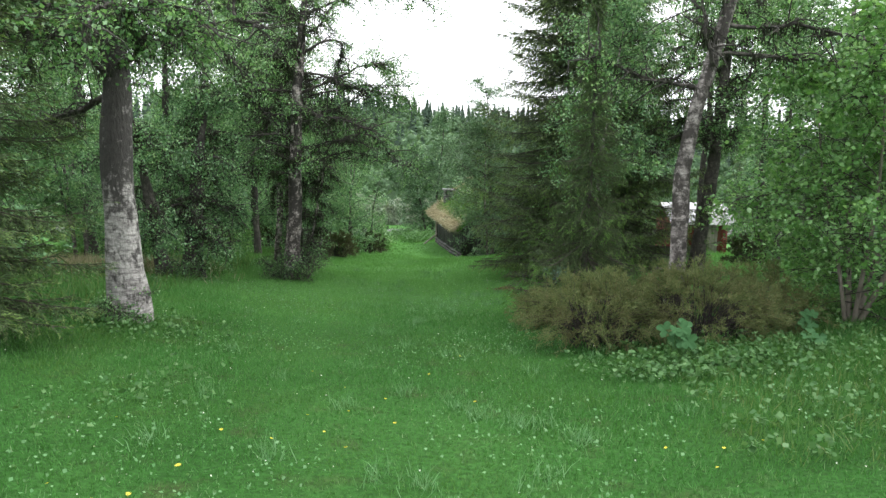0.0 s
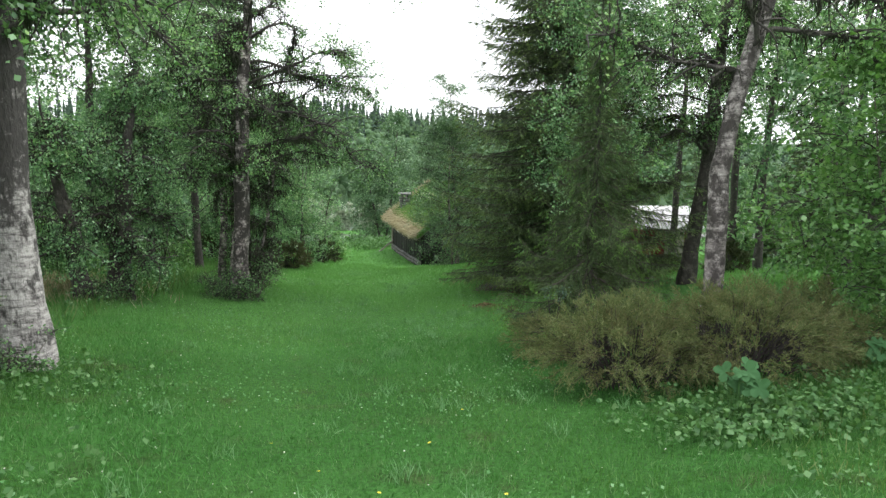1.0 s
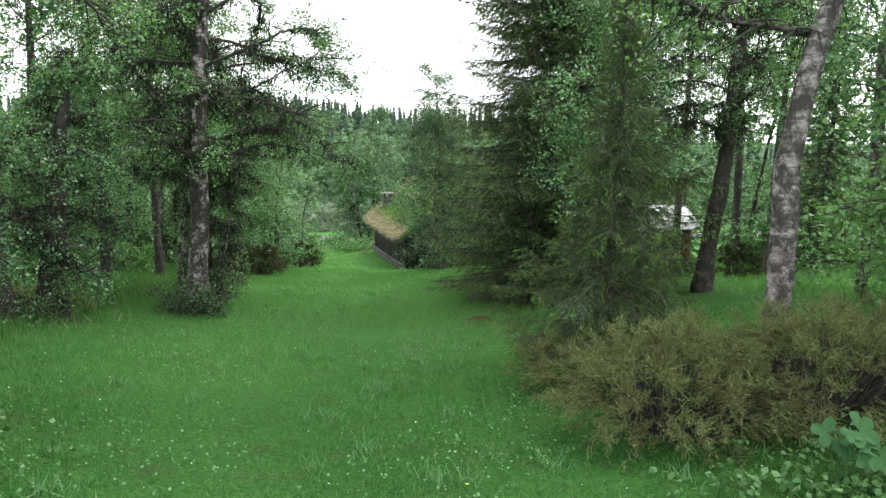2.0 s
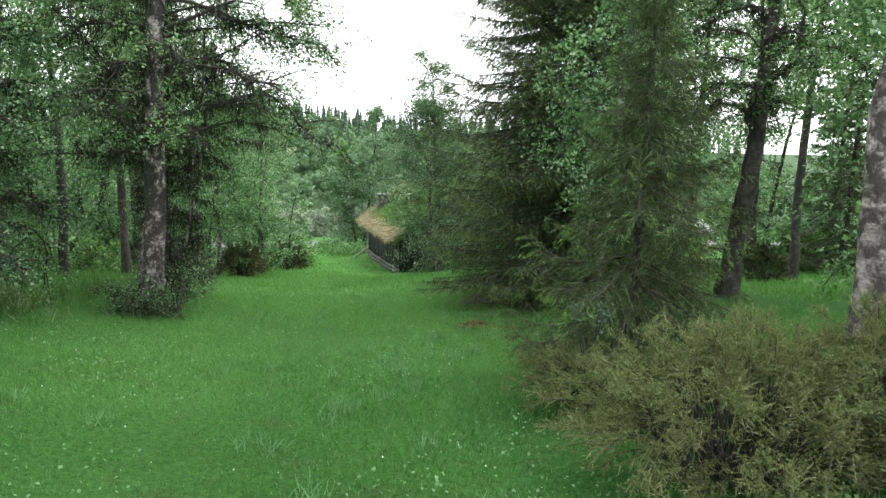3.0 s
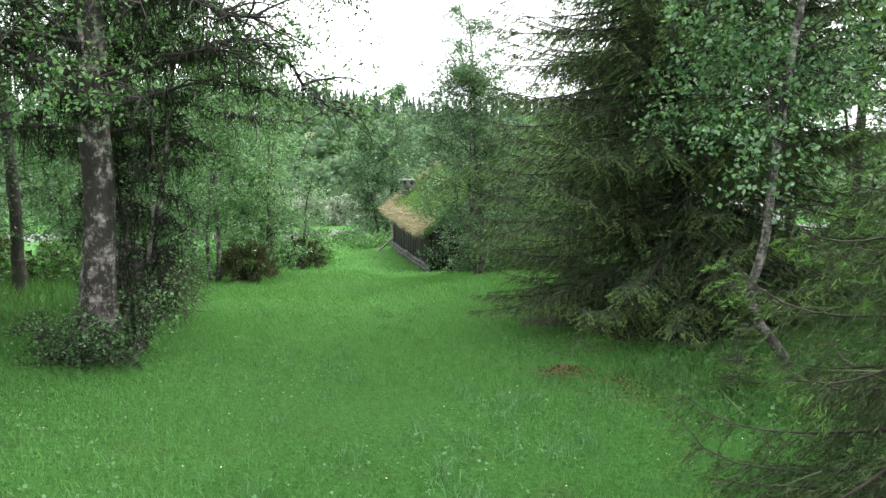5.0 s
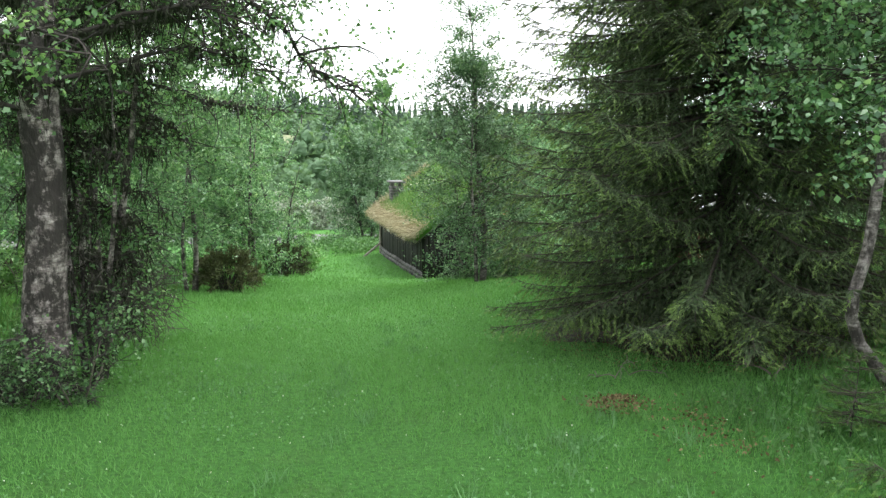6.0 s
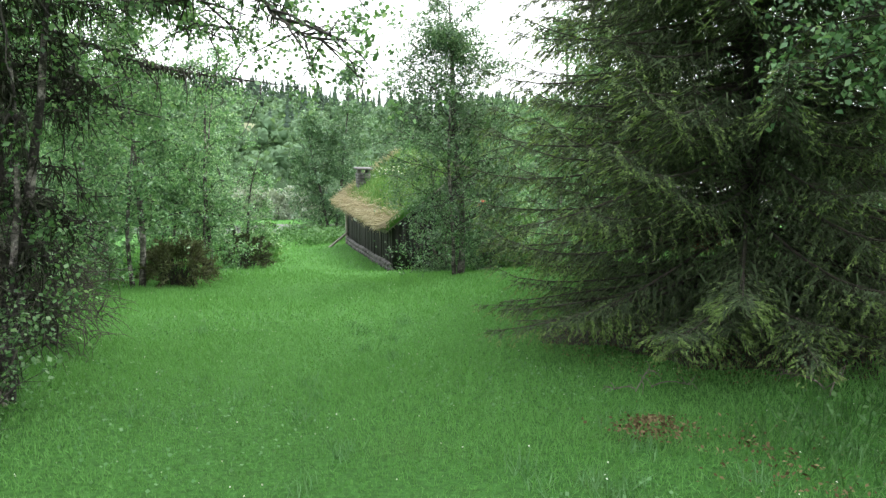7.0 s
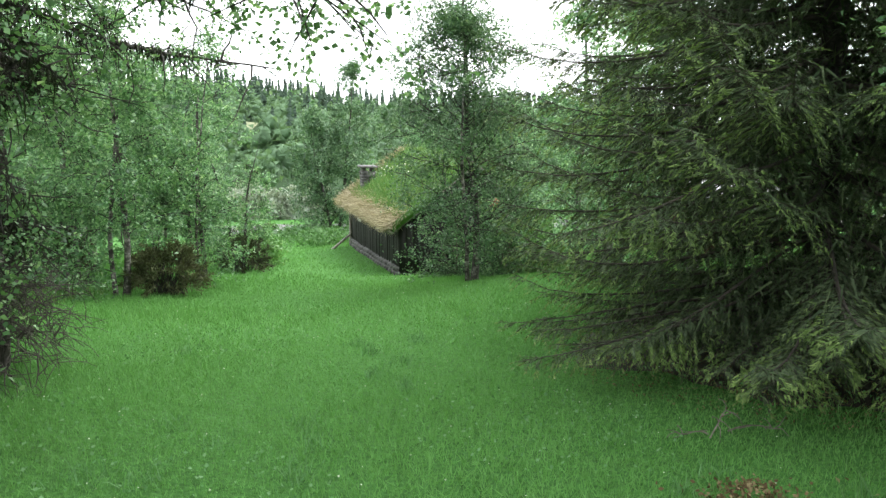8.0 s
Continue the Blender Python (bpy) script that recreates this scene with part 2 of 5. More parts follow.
M_YELLOW = leaf_material("dandelion_petal", [(0.0, (0.70, 0.56, 0.05)), (1.0, (0.80, 0.72, 0.14))], 0.2, 0.6, 0.2)
M_WHITE_PETAL = leaf_material("white_petal", [(0.0, (0.6, 0.62, 0.55)), (1.0, (0.8, 0.8, 0.75))], 0.25, 0.6, 0.2)
M_ORANGE = rough_material("orange_plastic", [(0.3, (0.36, 0.07, 0.015)), (0.7, (0.48, 0.11, 0.025))], 4, rough=0.5, bump=0.05)


def ground_material():
    m, n, l, p = shader("meadow_ground")
    a, b, c = noise_tex(n, l, 0.35, 5), noise_tex(n, l, 2.2, 6), noise_tex(n, l, 26.0, 6)
    r1 = ramp(n, [(0.35, (0.028, 0.094, 0.018)), (0.62, (0.046, 0.136, 0.029))])
    r2 = ramp(n, [(0.55, (0, 0, 0)), (0.72, (0.55, 0.55, 0.55))])
    r3 = ramp(n, [(0.3, (0.55, 0.55, 0.55)), (0.7, (1.25, 1.25, 1.25))])
    for t, r in ((a, r1), (b, r2), (c, r3)):
        l.new(t.outputs["Fac"], r.inputs["Fac"])
    col = mix_rgb(n, l, r2.outputs["Color"], r1.outputs["Color"], (0.060, 0.066, 0.028))
    # open-sky brightness coloured in down the slope; beyond the river the meadow turns into forest floor
    co, xyz, far, open_light = n.new("ShaderNodeTexCoord"), n.new("ShaderNodeSeparateXYZ"), n.new("ShaderNodeMapRange"), n.new("ShaderNodeMapRange")
    open_light.inputs["From Min"].default_value, open_light.inputs["From Max"].default_value = 10, 17
    l.new(xyz.outputs["Y"], open_light.inputs["Value"])
    col = mix_rgb(n, l, open_light.outputs["Result"], col, (0.075, 0.200, 0.046))
    far.inputs["From Min"].default_value, far.inputs["From Max"].default_value = 60, 72
    l.new(co.outputs["Object"], xyz.inputs[0])
    l.new(xyz.outputs["Y"], far.inputs["Value"])
    col = mix_rgb(n, l, far.outputs["Result"], col, (0.055, 0.10, 0.045))
    l.new(mix_rgb(n, l, 1.0, col, r3.outputs["Color"], "MULTIPLY"), p.inputs["Base Color"])
    p.inputs["Roughness"].default_value, p.inputs["Specular IOR Level"].default_value = 0.9, 0.1
    add_bump(n, l, p, c.outputs["Fac"], 0.8, 0.05)
    return m


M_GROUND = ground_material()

# ---- mesh helpers ----


def mesh_of(name, verts, faces, material, smooth=False):
    """A mesh from an array of places and one or more arrays of faces, each with three or four corners a face."""
    verts = np.asarray(verts, np.float32)
    faces = [np.asarray(f, np.int32) for f in faces if len(f)]
    me = bpy.data.meshes.new(name)
    me.vertices.add(len(verts))
    me.vertices.foreach_set("co", verts.ravel())
    loops = np.concatenate([f.ravel() for f in faces])
    sizes = np.concatenate([np.full(len(f), f.shape[1], np.int32) for f in faces])
    me.loops.add(len(loops))
    me.loops.foreach_set("vertex_index", loops)
    me.polygons.add(len(sizes))
    me.polygons.foreach_set("loop_start", np.r_[0, np.cumsum(sizes)[:-1]].astype(np.int32))
    me.polygons.foreach_set("loop_total", sizes)
    if smooth:
        me.polygons.foreach_set("use_smooth", np.ones(len(sizes), bool))
    me.update(calc_edges=True)
    me.materials.append(material)
    return me


class Shape:
    """Collects places and faces of one mesh."""

    def __init__(self):
        self.v, self.tri, self.quad, self.n = [], [], [], 0

    def add(self, v, tri=None, quad=None):
        self.v.append(np.asarray(v, float).reshape(-1, 3))
        if tri is not None and len(tri):
            self.tri.append(np.asarray(tri) + self.n)
        if quad is not None and len(quad):
            self.quad.append(np.asarray(quad) + self.n)
        self.n += len(self.v[-1])
        return self

    def tube(self, pts, radii, sides=7, cap=True, gnarl=0.0):
        pts, radii = np.asarray(pts, float), np.asarray(radii, float)
        way = np.gradient(pts, axis=0)
        way /= np.linalg.norm(way, axis=1)[:, None] + 1e-9
        ref = np.where(np.abs(way[:, 2:3]) > 0.9, [[1.0, 0, 0]], [[0, 0, 1.0]])
        a = np.cross(way, ref)
        a /= np.linalg.norm(a, axis=1)[:, None] + 1e-9
        b = np.cross(way, a)
        for i in range(1, len(a)):
            if a[i] @ a[i - 1] < 0:
                a[i], b[i] = -a[i], -b[i]
        th = np.linspace(0, 2 * np.pi, sides, endpoint=False)
        rr = radii[:, None, None] * np.ones((1, sides, 1))
        if gnarl:
            i = np.arange(len(pts))[:, None]
            rr = rr * (1 + gnarl * (np.sin(3 * th + 0.35 * i) * 0.6 + np.sin(2 * th - 0.9 * i) * 0.5 + np.sin(1.7 * i + 5 * th) * 0.35))[:, :, None]
        ring = pts[:, None] + rr * (np.cos(th)[None, :, None] * a[:, None] + np.sin(th)[None, :, None] * b[:, None])
        k = np.arange(len(pts) - 1)[:, None] * sides
        j = np.arange(sides)[None]
        j2 = (j + 1) % sides
        quad = np.stack([k + j, k + j2, k + sides + j2, k + sides + j], -1).reshape(-1, 4)
        v, tri = ring.reshape(-1, 3), None
        if cap:
            last = (len(pts) - 1) * sides
            tri = [[last + i, last + (i + 1) % sides, len(v)] for i in range(sides)]
            v = np.vstack([v, pts[-1:] + way[-1:] * radii[-1]])
        return self.add(v, tri, quad)

    def box(self, lo, hi, m=None, jitter=0.0, rng=None):
        c = np.array([[x, y, z] for z in (lo[2], hi[2]) for y in (lo[1], hi[1]) for x in (lo[0], hi[0])], float)
        if jitter:
            c = c + rng.normal(0, jitter, c.shape)
        if m is not None:
            c = c @ np.array(m.to_3x3()).T + np.array(m.translation)
        return self.add(c, None, [[0, 2, 3, 1], [4, 5, 7, 6], [0, 1, 5, 4], [2, 6, 7, 3], [0, 4, 6, 2], [1, 3, 7, 5]])

    def mesh(self, name, material, smooth=False):
        return mesh_of(name, np.vstack(self.v), [np.vstack(f) for f in (self.tri, self.quad) if f], material, smooth)


def part(name, me, parent, label=""):
    ob = new(name, me)
    ob.parent = parent
    return tagged(ob, label)


def thing(name, place, label, category, group="", kind="", turn=0.0):
    ob = new(name)
    ob.empty_display_size = 0.2
    ob.matrix_world = pose(*place, 0, 0, turn)
    return tagged(ob, label, category, group, kind)


def unit(v):
    return v / (np.linalg.norm(v, axis=-1, keepdims=True) + 1e-9)


def leaves(shape, at, size, rng, hang=0.3, wide=0.7, plain=False):
    """Pointed leaves with a fold at random turns round the given places; plain: one triangle a leaf."""
    n = len(at)
    way = unit(rng.normal(0, 1, (n, 3)) * [1, 1, 0.7] - [0, 0, hang])
    side = unit(np.cross(way, rng.normal(0, 1, (n, 3)) * [0.6, 0.6, 1.0] + [0, 0, 0.6]))
    up = np.cross(side, way)
    s = size * rng.uniform(0.6, 1.25, (n, 1))
    base = at - way * s * 0.5
    if plain:
        v = np.stack([base - side * s * wide * 0.5, base + side * s * wide * 0.5, base + way * s * 1.1], 1).reshape(-1, 3)
        shape.add(v, np.arange(3 * n).reshape(-1, 3))
        return
    mid = base + way * s * 0.45
    v = np.stack([base, mid + side * s * wide / 2 + up * s * 0.1, base + way * s, mid - side * s * wide / 2 + up * s * 0.1], 1).reshape(-1, 3)
    shape.add(v, None, np.arange(4 * n).reshape(-1, 4))


def sprigs(shape, a, b, width, rng, cross=True):
    """Flat pointed sprigs from a to b, two crossing each other."""
    axis = unit(b - a)
    u = unit(np.cross(axis, rng.normal(0, 1, a.shape)))
    n = len(a)
    w = np.minimum(width, 0.5 * np.linalg.norm(b - a, axis=1, keepdims=True)) * rng.uniform(0.7, 1.2, (n, 1)) / 2
    for side in (u, np.cross(axis, u))[: 2 if cross else 1]:
        mid = a + (b - a) * 0.45
        v = np.stack([a, mid + side * w, b + axis * w, mid - side * w], 1).reshape(-1, 3)
        shape.add(v, None, np.arange(4 * n).reshape(-1, 4))


def spikes(shape, a, way, length, width, rng, up):
    """Narrow flat twiglets that start at a and point along way, lying roughly square to up."""
    side = unit(np.cross(way, up)) * width / 2
    v = np.stack([a - side, a + side, a + way * length], 1).reshape(-1, 3)
    shape.add(v, np.arange(3 * len(a)).reshape(-1, 3))


def needles(shape, a, b, per_metre, length, width, rng, lay=0.55):
    """Needles all round the twigs that run from a to b."""
    long = np.linalg.norm(b - a, axis=1)
    count = (long * per_metre + 0.5).astype(int)
    i = np.repeat(np.arange(len(a)), count)
    t = rng.random(len(i))[:, None]
    axis = unit(b - a)[i]
    out = unit(np.cross(axis, rng.normal(0, 1, (len(i), 3))))
    way = unit(axis * lay + out * (1 - lay * 0.4))
    p = a[i] + (b - a)[i] * t
    ln = length * rng.uniform(0.7, 1.2, (len(i), 1))
    side = unit(np.cross(way, rng.normal(0, 1, (len(i), 3)))) * width / 2
    v = np.stack([p + side, p - side, p + way * ln], 1).reshape(-1, 3)
    shape.add(v, np.arange(3 * len(i)).reshape(-1, 3))


def thin(shape, a, b, r, rng):
    """Thin three-sided twigs from a to b."""
    axis = unit(b - a)
    u = unit(np.cross(axis, rng.normal(0, 1, a.shape)))
    w = np.cross(axis, u)
    n = len(a)
    v = np.stack([a + u * r, a - 0.5 * u * r + 0.87 * w * r, a - 0.5 * u * r - 0.87 * w * r, b], 1).reshape(-1, 3)
    k = 4 * np.arange(n)[:, None]
    shape.add(v, np.concatenate([k + [0, 1, 3], k + [1, 2, 3], k + [2, 0, 3]]))


# ---- the lie of the land ----


def smooth(t):
    t = np.clip(t, 0, 1)
    return t * t * (3 - 2 * t)


def land(x, y):
    """Height of the ground: a lawn that falls to a river, banks beside it, a wooded hill beyond."""
    x, y = np.asarray(x, float), np.asarray(y, float)
    z = -0.1076 * np.minimum(y, 50) - 0.02 * np.clip(y - 50, 0, 25)
    fade = 1 / (1 + np.exp(np.clip((y - 24) / 4, -30, 30)))
    z = z + np.minimum(0.5, 0.11 * np.maximum(0, -x - 1.6)) * fade
    z = z + np.minimum(0.45, 0.09 * np.maximum(0, x - 1.2)) * fade
    z = z + 0.40 * np.exp(-((x - 2.2) ** 2 / 4.0 + (y - 21.5) ** 2 / 7.0))
    # a level terrace for the house
    u = x - 0.77 + 0.172 * (y - 28.8)
    d = np.sqrt(np.maximum(0, -u) ** 2 + np.maximum(0, u - 4.2) ** 2 + np.maximum(0, 28.8 - y) ** 2 + np.maximum(0, y - 35.4) ** 2)
    m = 1 - smooth(d / 2.4)
    z = z * (1 - m) + m * (-3.36 - 0.03 * (y - 28.8))
    z = z + smooth((y - 75) / 155) * (9.5 + 4.5 * smooth((10 - x) / 45))
    z = z + 0.015 * np.sin(x * 2.1 + y * 0.9) + 0.012 * np.sin(x * 0.8 - y * 2.3)
    return z


def on(x, y, dz=0.0):
    return (x, y, float(land(x, y)) + dz)


def graded(a, b, fine, coarse, lo, hi):
    """Steps that are fine between a and b and grow out to lo and hi."""
    mid = list(np.arange(a, b + 1e-6, fine))
    step, v = fine, a
    while v > lo:
        step = min(step * 1.22, coarse)
        v -= step
        mid.insert(0, v)
    step, v = fine, mid[-1]
    while v < hi:
        step = min(step * 1.22, coarse)
        v += step
        mid.append(v)
    return np.array(mid)


gx, gy = graded(-8, 8, 0.3, 60, -900, 900), graded(0, 45, 0.3, 60, -120, 1600)
GX, GY = np.meshgrid(gx, gy)
nx, ny = len(gx), len(gy)
k = (np.arange(ny - 1)[:, None] * nx + np.arange(nx - 1)[None]).reshape(-1, 1)
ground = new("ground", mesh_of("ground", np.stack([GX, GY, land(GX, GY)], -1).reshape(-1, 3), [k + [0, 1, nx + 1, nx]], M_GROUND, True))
tagged(ground, "green meadow ground sloping down to a river valley", "ground", kind="structure")

# ---- trees ----


def bend(p0, way, length, steps, rng, sag=0.0, wander=0.15, lift=0.0):
    """A wandering line of points from p0."""
    pts, p, w = [np.array(p0, float)], np.array(p0, float), unit(np.array(way, float))
    for i in range(steps):
        w = unit(w + rng.normal(0, wander, 3) * [1, 1, 0.7] + np.array([0, 0, lift - sag * (i + 1) / steps]))
        p = p + w * length / steps
        pts.append(p)
    return np.array(pts)


def along(pts, t):
    """Places at the shares t of a line of points."""
    u = np.clip(np.asarray(t), 0, 1) * (len(pts) - 1)
    i = np.minimum(u.astype(int), len(pts) - 2)
    f = (u - i)[:, None]
    return pts[i] * (1 - f) + pts[i + 1] * f


def birch(name, place, label, seed, height, radius, stems=1, crown_from=0.3, reach=1.8, limbs=14, twigs=10, per_twig=22, leaf=0.055,
          bark=None, leaf_mat=None, lean=(0, 0), lichen=0, own_limbs=(), droop=0.35, group="birches", category="tree", spread=0.25, top=1.0, fill=0.13,
          crook=None, made_leaf=1.0, rise=(0.15, 0.9), plain=None):
    """A leafy tree: stems, limbs, side branches, hanging twiglets with many small leaves, and beard lichen on old limbs.
    own_limbs: share of the stem, way and length of single long limbs; crook: sideways bends of the stem near the ground."""
    rng = np.random.default_rng(seed)
    bark, leaf_mat = bark or M_GREY_BARK, leaf_mat or M_BIRCH_LEAF
    plain = leaf > 0.068 if plain is None else plain
    ob = thing(name, place, label, category, group)
    crown, wood, beard = Shape(), Shape(), Shape()
    for s in range(stems):
        az = 2 * np.pi * s / max(stems, 1) + rng.random()
        off = np.array([np.cos(az), np.sin(az), 0]) * (radius * 1.3 if stems > 1 else 0)
        h = height * (1 if s == 0 else rng.uniform(0.72, 0.95))
        way = np.array([lean[0], lean[1], 1.0]) + (off / max(radius, 0.01) * spread * 0.35 if stems > 1 else 0)
        line = bend(off + [0, 0, -0.15], way, h + 0.15, 11, rng, wander=0.045)
        r = radius * (1 if s == 0 else rng.uniform(0.6, 0.85))
        radii = r * np.array([1.35, 1.02, 0.93, 0.87, 0.8, 0.72, 0.62, 0.5, 0.38, 0.26, 0.15, 0.05])
        if crook:
            u = np.linspace(0, 1, 34)
            pts = along(line, u)
            for dx, z0, width in crook:
                pts[:, 0] += dx * np.exp(-(((pts[:, 2] - z0) / width) ** 2))
            trunk = Shape().tube(pts, np.interp(u, np.linspace(0, 1, 12), radii), 8)
        elif radius > 0.1:
            u = np.linspace(0, 1, 34)
            trunk = Shape().tube(along(line, u) + rng.normal(0, 0.05 * r, (34, 3)) * [1, 1, 0], np.interp(u, np.linspace(0, 1, 12), radii), 12, True, 0.10)
        else:
            trunk = Shape().tube(line, radii, 7)
        part("trunk", trunk.mesh("trunk", bark, True), ob)
        starts = np.sort(rng.uniform(crown_from, 0.98, limbs))
        jobs = [(t, None, None) for t in starts]
        if s == 0:
            jobs += [(t, w, ln) for t, w, ln in own_limbs]
        for t, w, ln in jobs:
            p0 = along(line, [t])[0]
            made = w is not None
            if not made:
                a = rng.random() * 2 * np.pi
                shape_t = (t - crown_from) / (1 - crown_from)
                ln = reach * (0.35 + 0.65 * np.sin(np.pi * min(1, 0.25 + 0.75 * shape_t)) ** 0.8) * (1 - 0.45 * shape_t) * rng.uniform(0.7, 1.15) * top
                w = np.array([np.cos(a), np.sin(a), rng.uniform(*rise)])
                end = p0 + w * ln + np.array(place)
                if abs(end[0] + 0.35) < 2.3 and end[1] < 14.8:
                    continue
                pts = bend(p0, w, ln, 8, rng, droop, 0.2)
            else:
                # an old limb: rises a little, wanders and sinks towards its end
                pts = bend(p0, unit(w) + [0, 0, 0.12], ln, 14, rng, 0.12, 0.30)
                pts[:, 2] = np.maximum(pts[:, 2], p0[2] - 0.15 - 0.25 * np.linspace(0, 1, len(pts)))
            lr = r * (0.18 if not made else 0.25) * (1.2 - t)
            if made and radius > 0.1:
                limb = Shape().tube(pts, np.linspace(max(lr, 0.03), 0.010, len(pts)), 6)
                for q in along(pts, rng.uniform(0.1, 0.95, 18)):
                    sub = bend(q, rng.normal(0, 1, 3) * [1, 1, 0.6] + unit(pts[-1] - pts[0]) * 0.6, rng.uniform(0.3, 0.9), 5, rng, 0.25, 0.35)
                    limb.tube(sub, np.linspace(0.013, 0.004, len(sub)), 4, False)
                part("limb", limb.mesh("limb", M_DARK_BARK, True), ob)
            else:
                wood.tube(pts, np.linspace(max(lr, 0.008), 0.004, len(pts)), 5, False)
            # side branches
            nt = int(twigs * (2.2 if made else 1.0))
            ends = along(pts, rng.uniform(0.2, 1.0, nt) ** 0.8)
            tip_way = unit(rng.normal(0, 1, (nt, 3)) * [1, 1, 0.7] + unit(pts[-1] - pts[0]) * 0.7 - [0, 0, droop * (0.1 if made else 0.5)])
            tip = ends + tip_way * (min(ln, 1.9) * rng.uniform(0.15, 0.42, (nt, 1)))
            # hanging twiglets, three to a side branch, with the leaves close round them
            k = np.repeat(np.arange(nt), 3)
            ta = ends[k] + (tip - ends)[k] * rng.uniform(0.3, 1.0, (len(k), 1))
            tw = unit(rng.normal(0, 0.75, (len(k), 3)) * [1, 1, 0.6] + tip_way[k] * 0.6 - [0, 0, 0.15 + droop])
            tb = ta + tw * fill * rng.uniform(0.8, 2.6, (len(k), 1))
            wx, wy, wz = (tb + np.array(place)).T
            # the way along the lawn is kept free of hanging twigs
            free = ~((np.abs(wx + 0.35) < 2.0) & (wy < 14.6) & (wz - land(wx, wy) < 4.2))
            ta, tb = ta[free], tb[free]
            thin(wood, ends, tip, 0.008 if radius > 0.1 else 0.006, rng)
            if not plain:
                thin(wood, ta, tb, 0.003, rng)
            i = np.repeat(np.arange(len(ta)), max(2, int(per_twig / 3 * (made_leaf if made else 1))))
            q = ta[i] + (tb - ta)[i] * rng.uniform(0.1, 1.08, (len(i), 1)) + rng.normal(0, 0.32 * leaf + 0.16 * fill, (len(i), 3))
            leaves(crown, q, leaf, rng, 0.5, 0.75, plain)
            if lichen:
                nl = int(lichen * (1.6 if made else 1))
                a0 = along(pts, (rng.integers(0, 6, nl) + rng.normal(0, 0.22, nl)) / 6 * 0.9 + 0.06)
                wx, wy, wz = (a0 + np.array(place)).T
                a0 = a0[~((np.abs(wx + 0.35) < 2.0) & (wy < 14.6) & (wz - land(wx, wy) < 4.2))]
                nl = len(a0)
                a0 = np.repeat(a0, 12, 0) + rng.normal(0, 0.06, (nl * 12, 3)) * [1, 1, 0.5]
                b0 = a0 - np.abs(rng.normal(0, 1, (len(a0), 1))) * np.repeat(rng.uniform(0.2, 1.3, (nl, 1)), 12, 0) * [0, 0, 0.13] + rng.normal(0, 0.045, a0.shape)
                thin(beard, a0, b0, 0.008, rng)
    tagged(part("branchwork", wood.mesh("branchwork", M_BRANCH, True), ob), kind="stuff")
    part("crown", crown.mesh("crown", leaf_mat), ob)
    if lichen:
        part("lichen", beard.mesh("lichen", M_LICHEN), ob, "dark hanging beard lichen")
    return ob


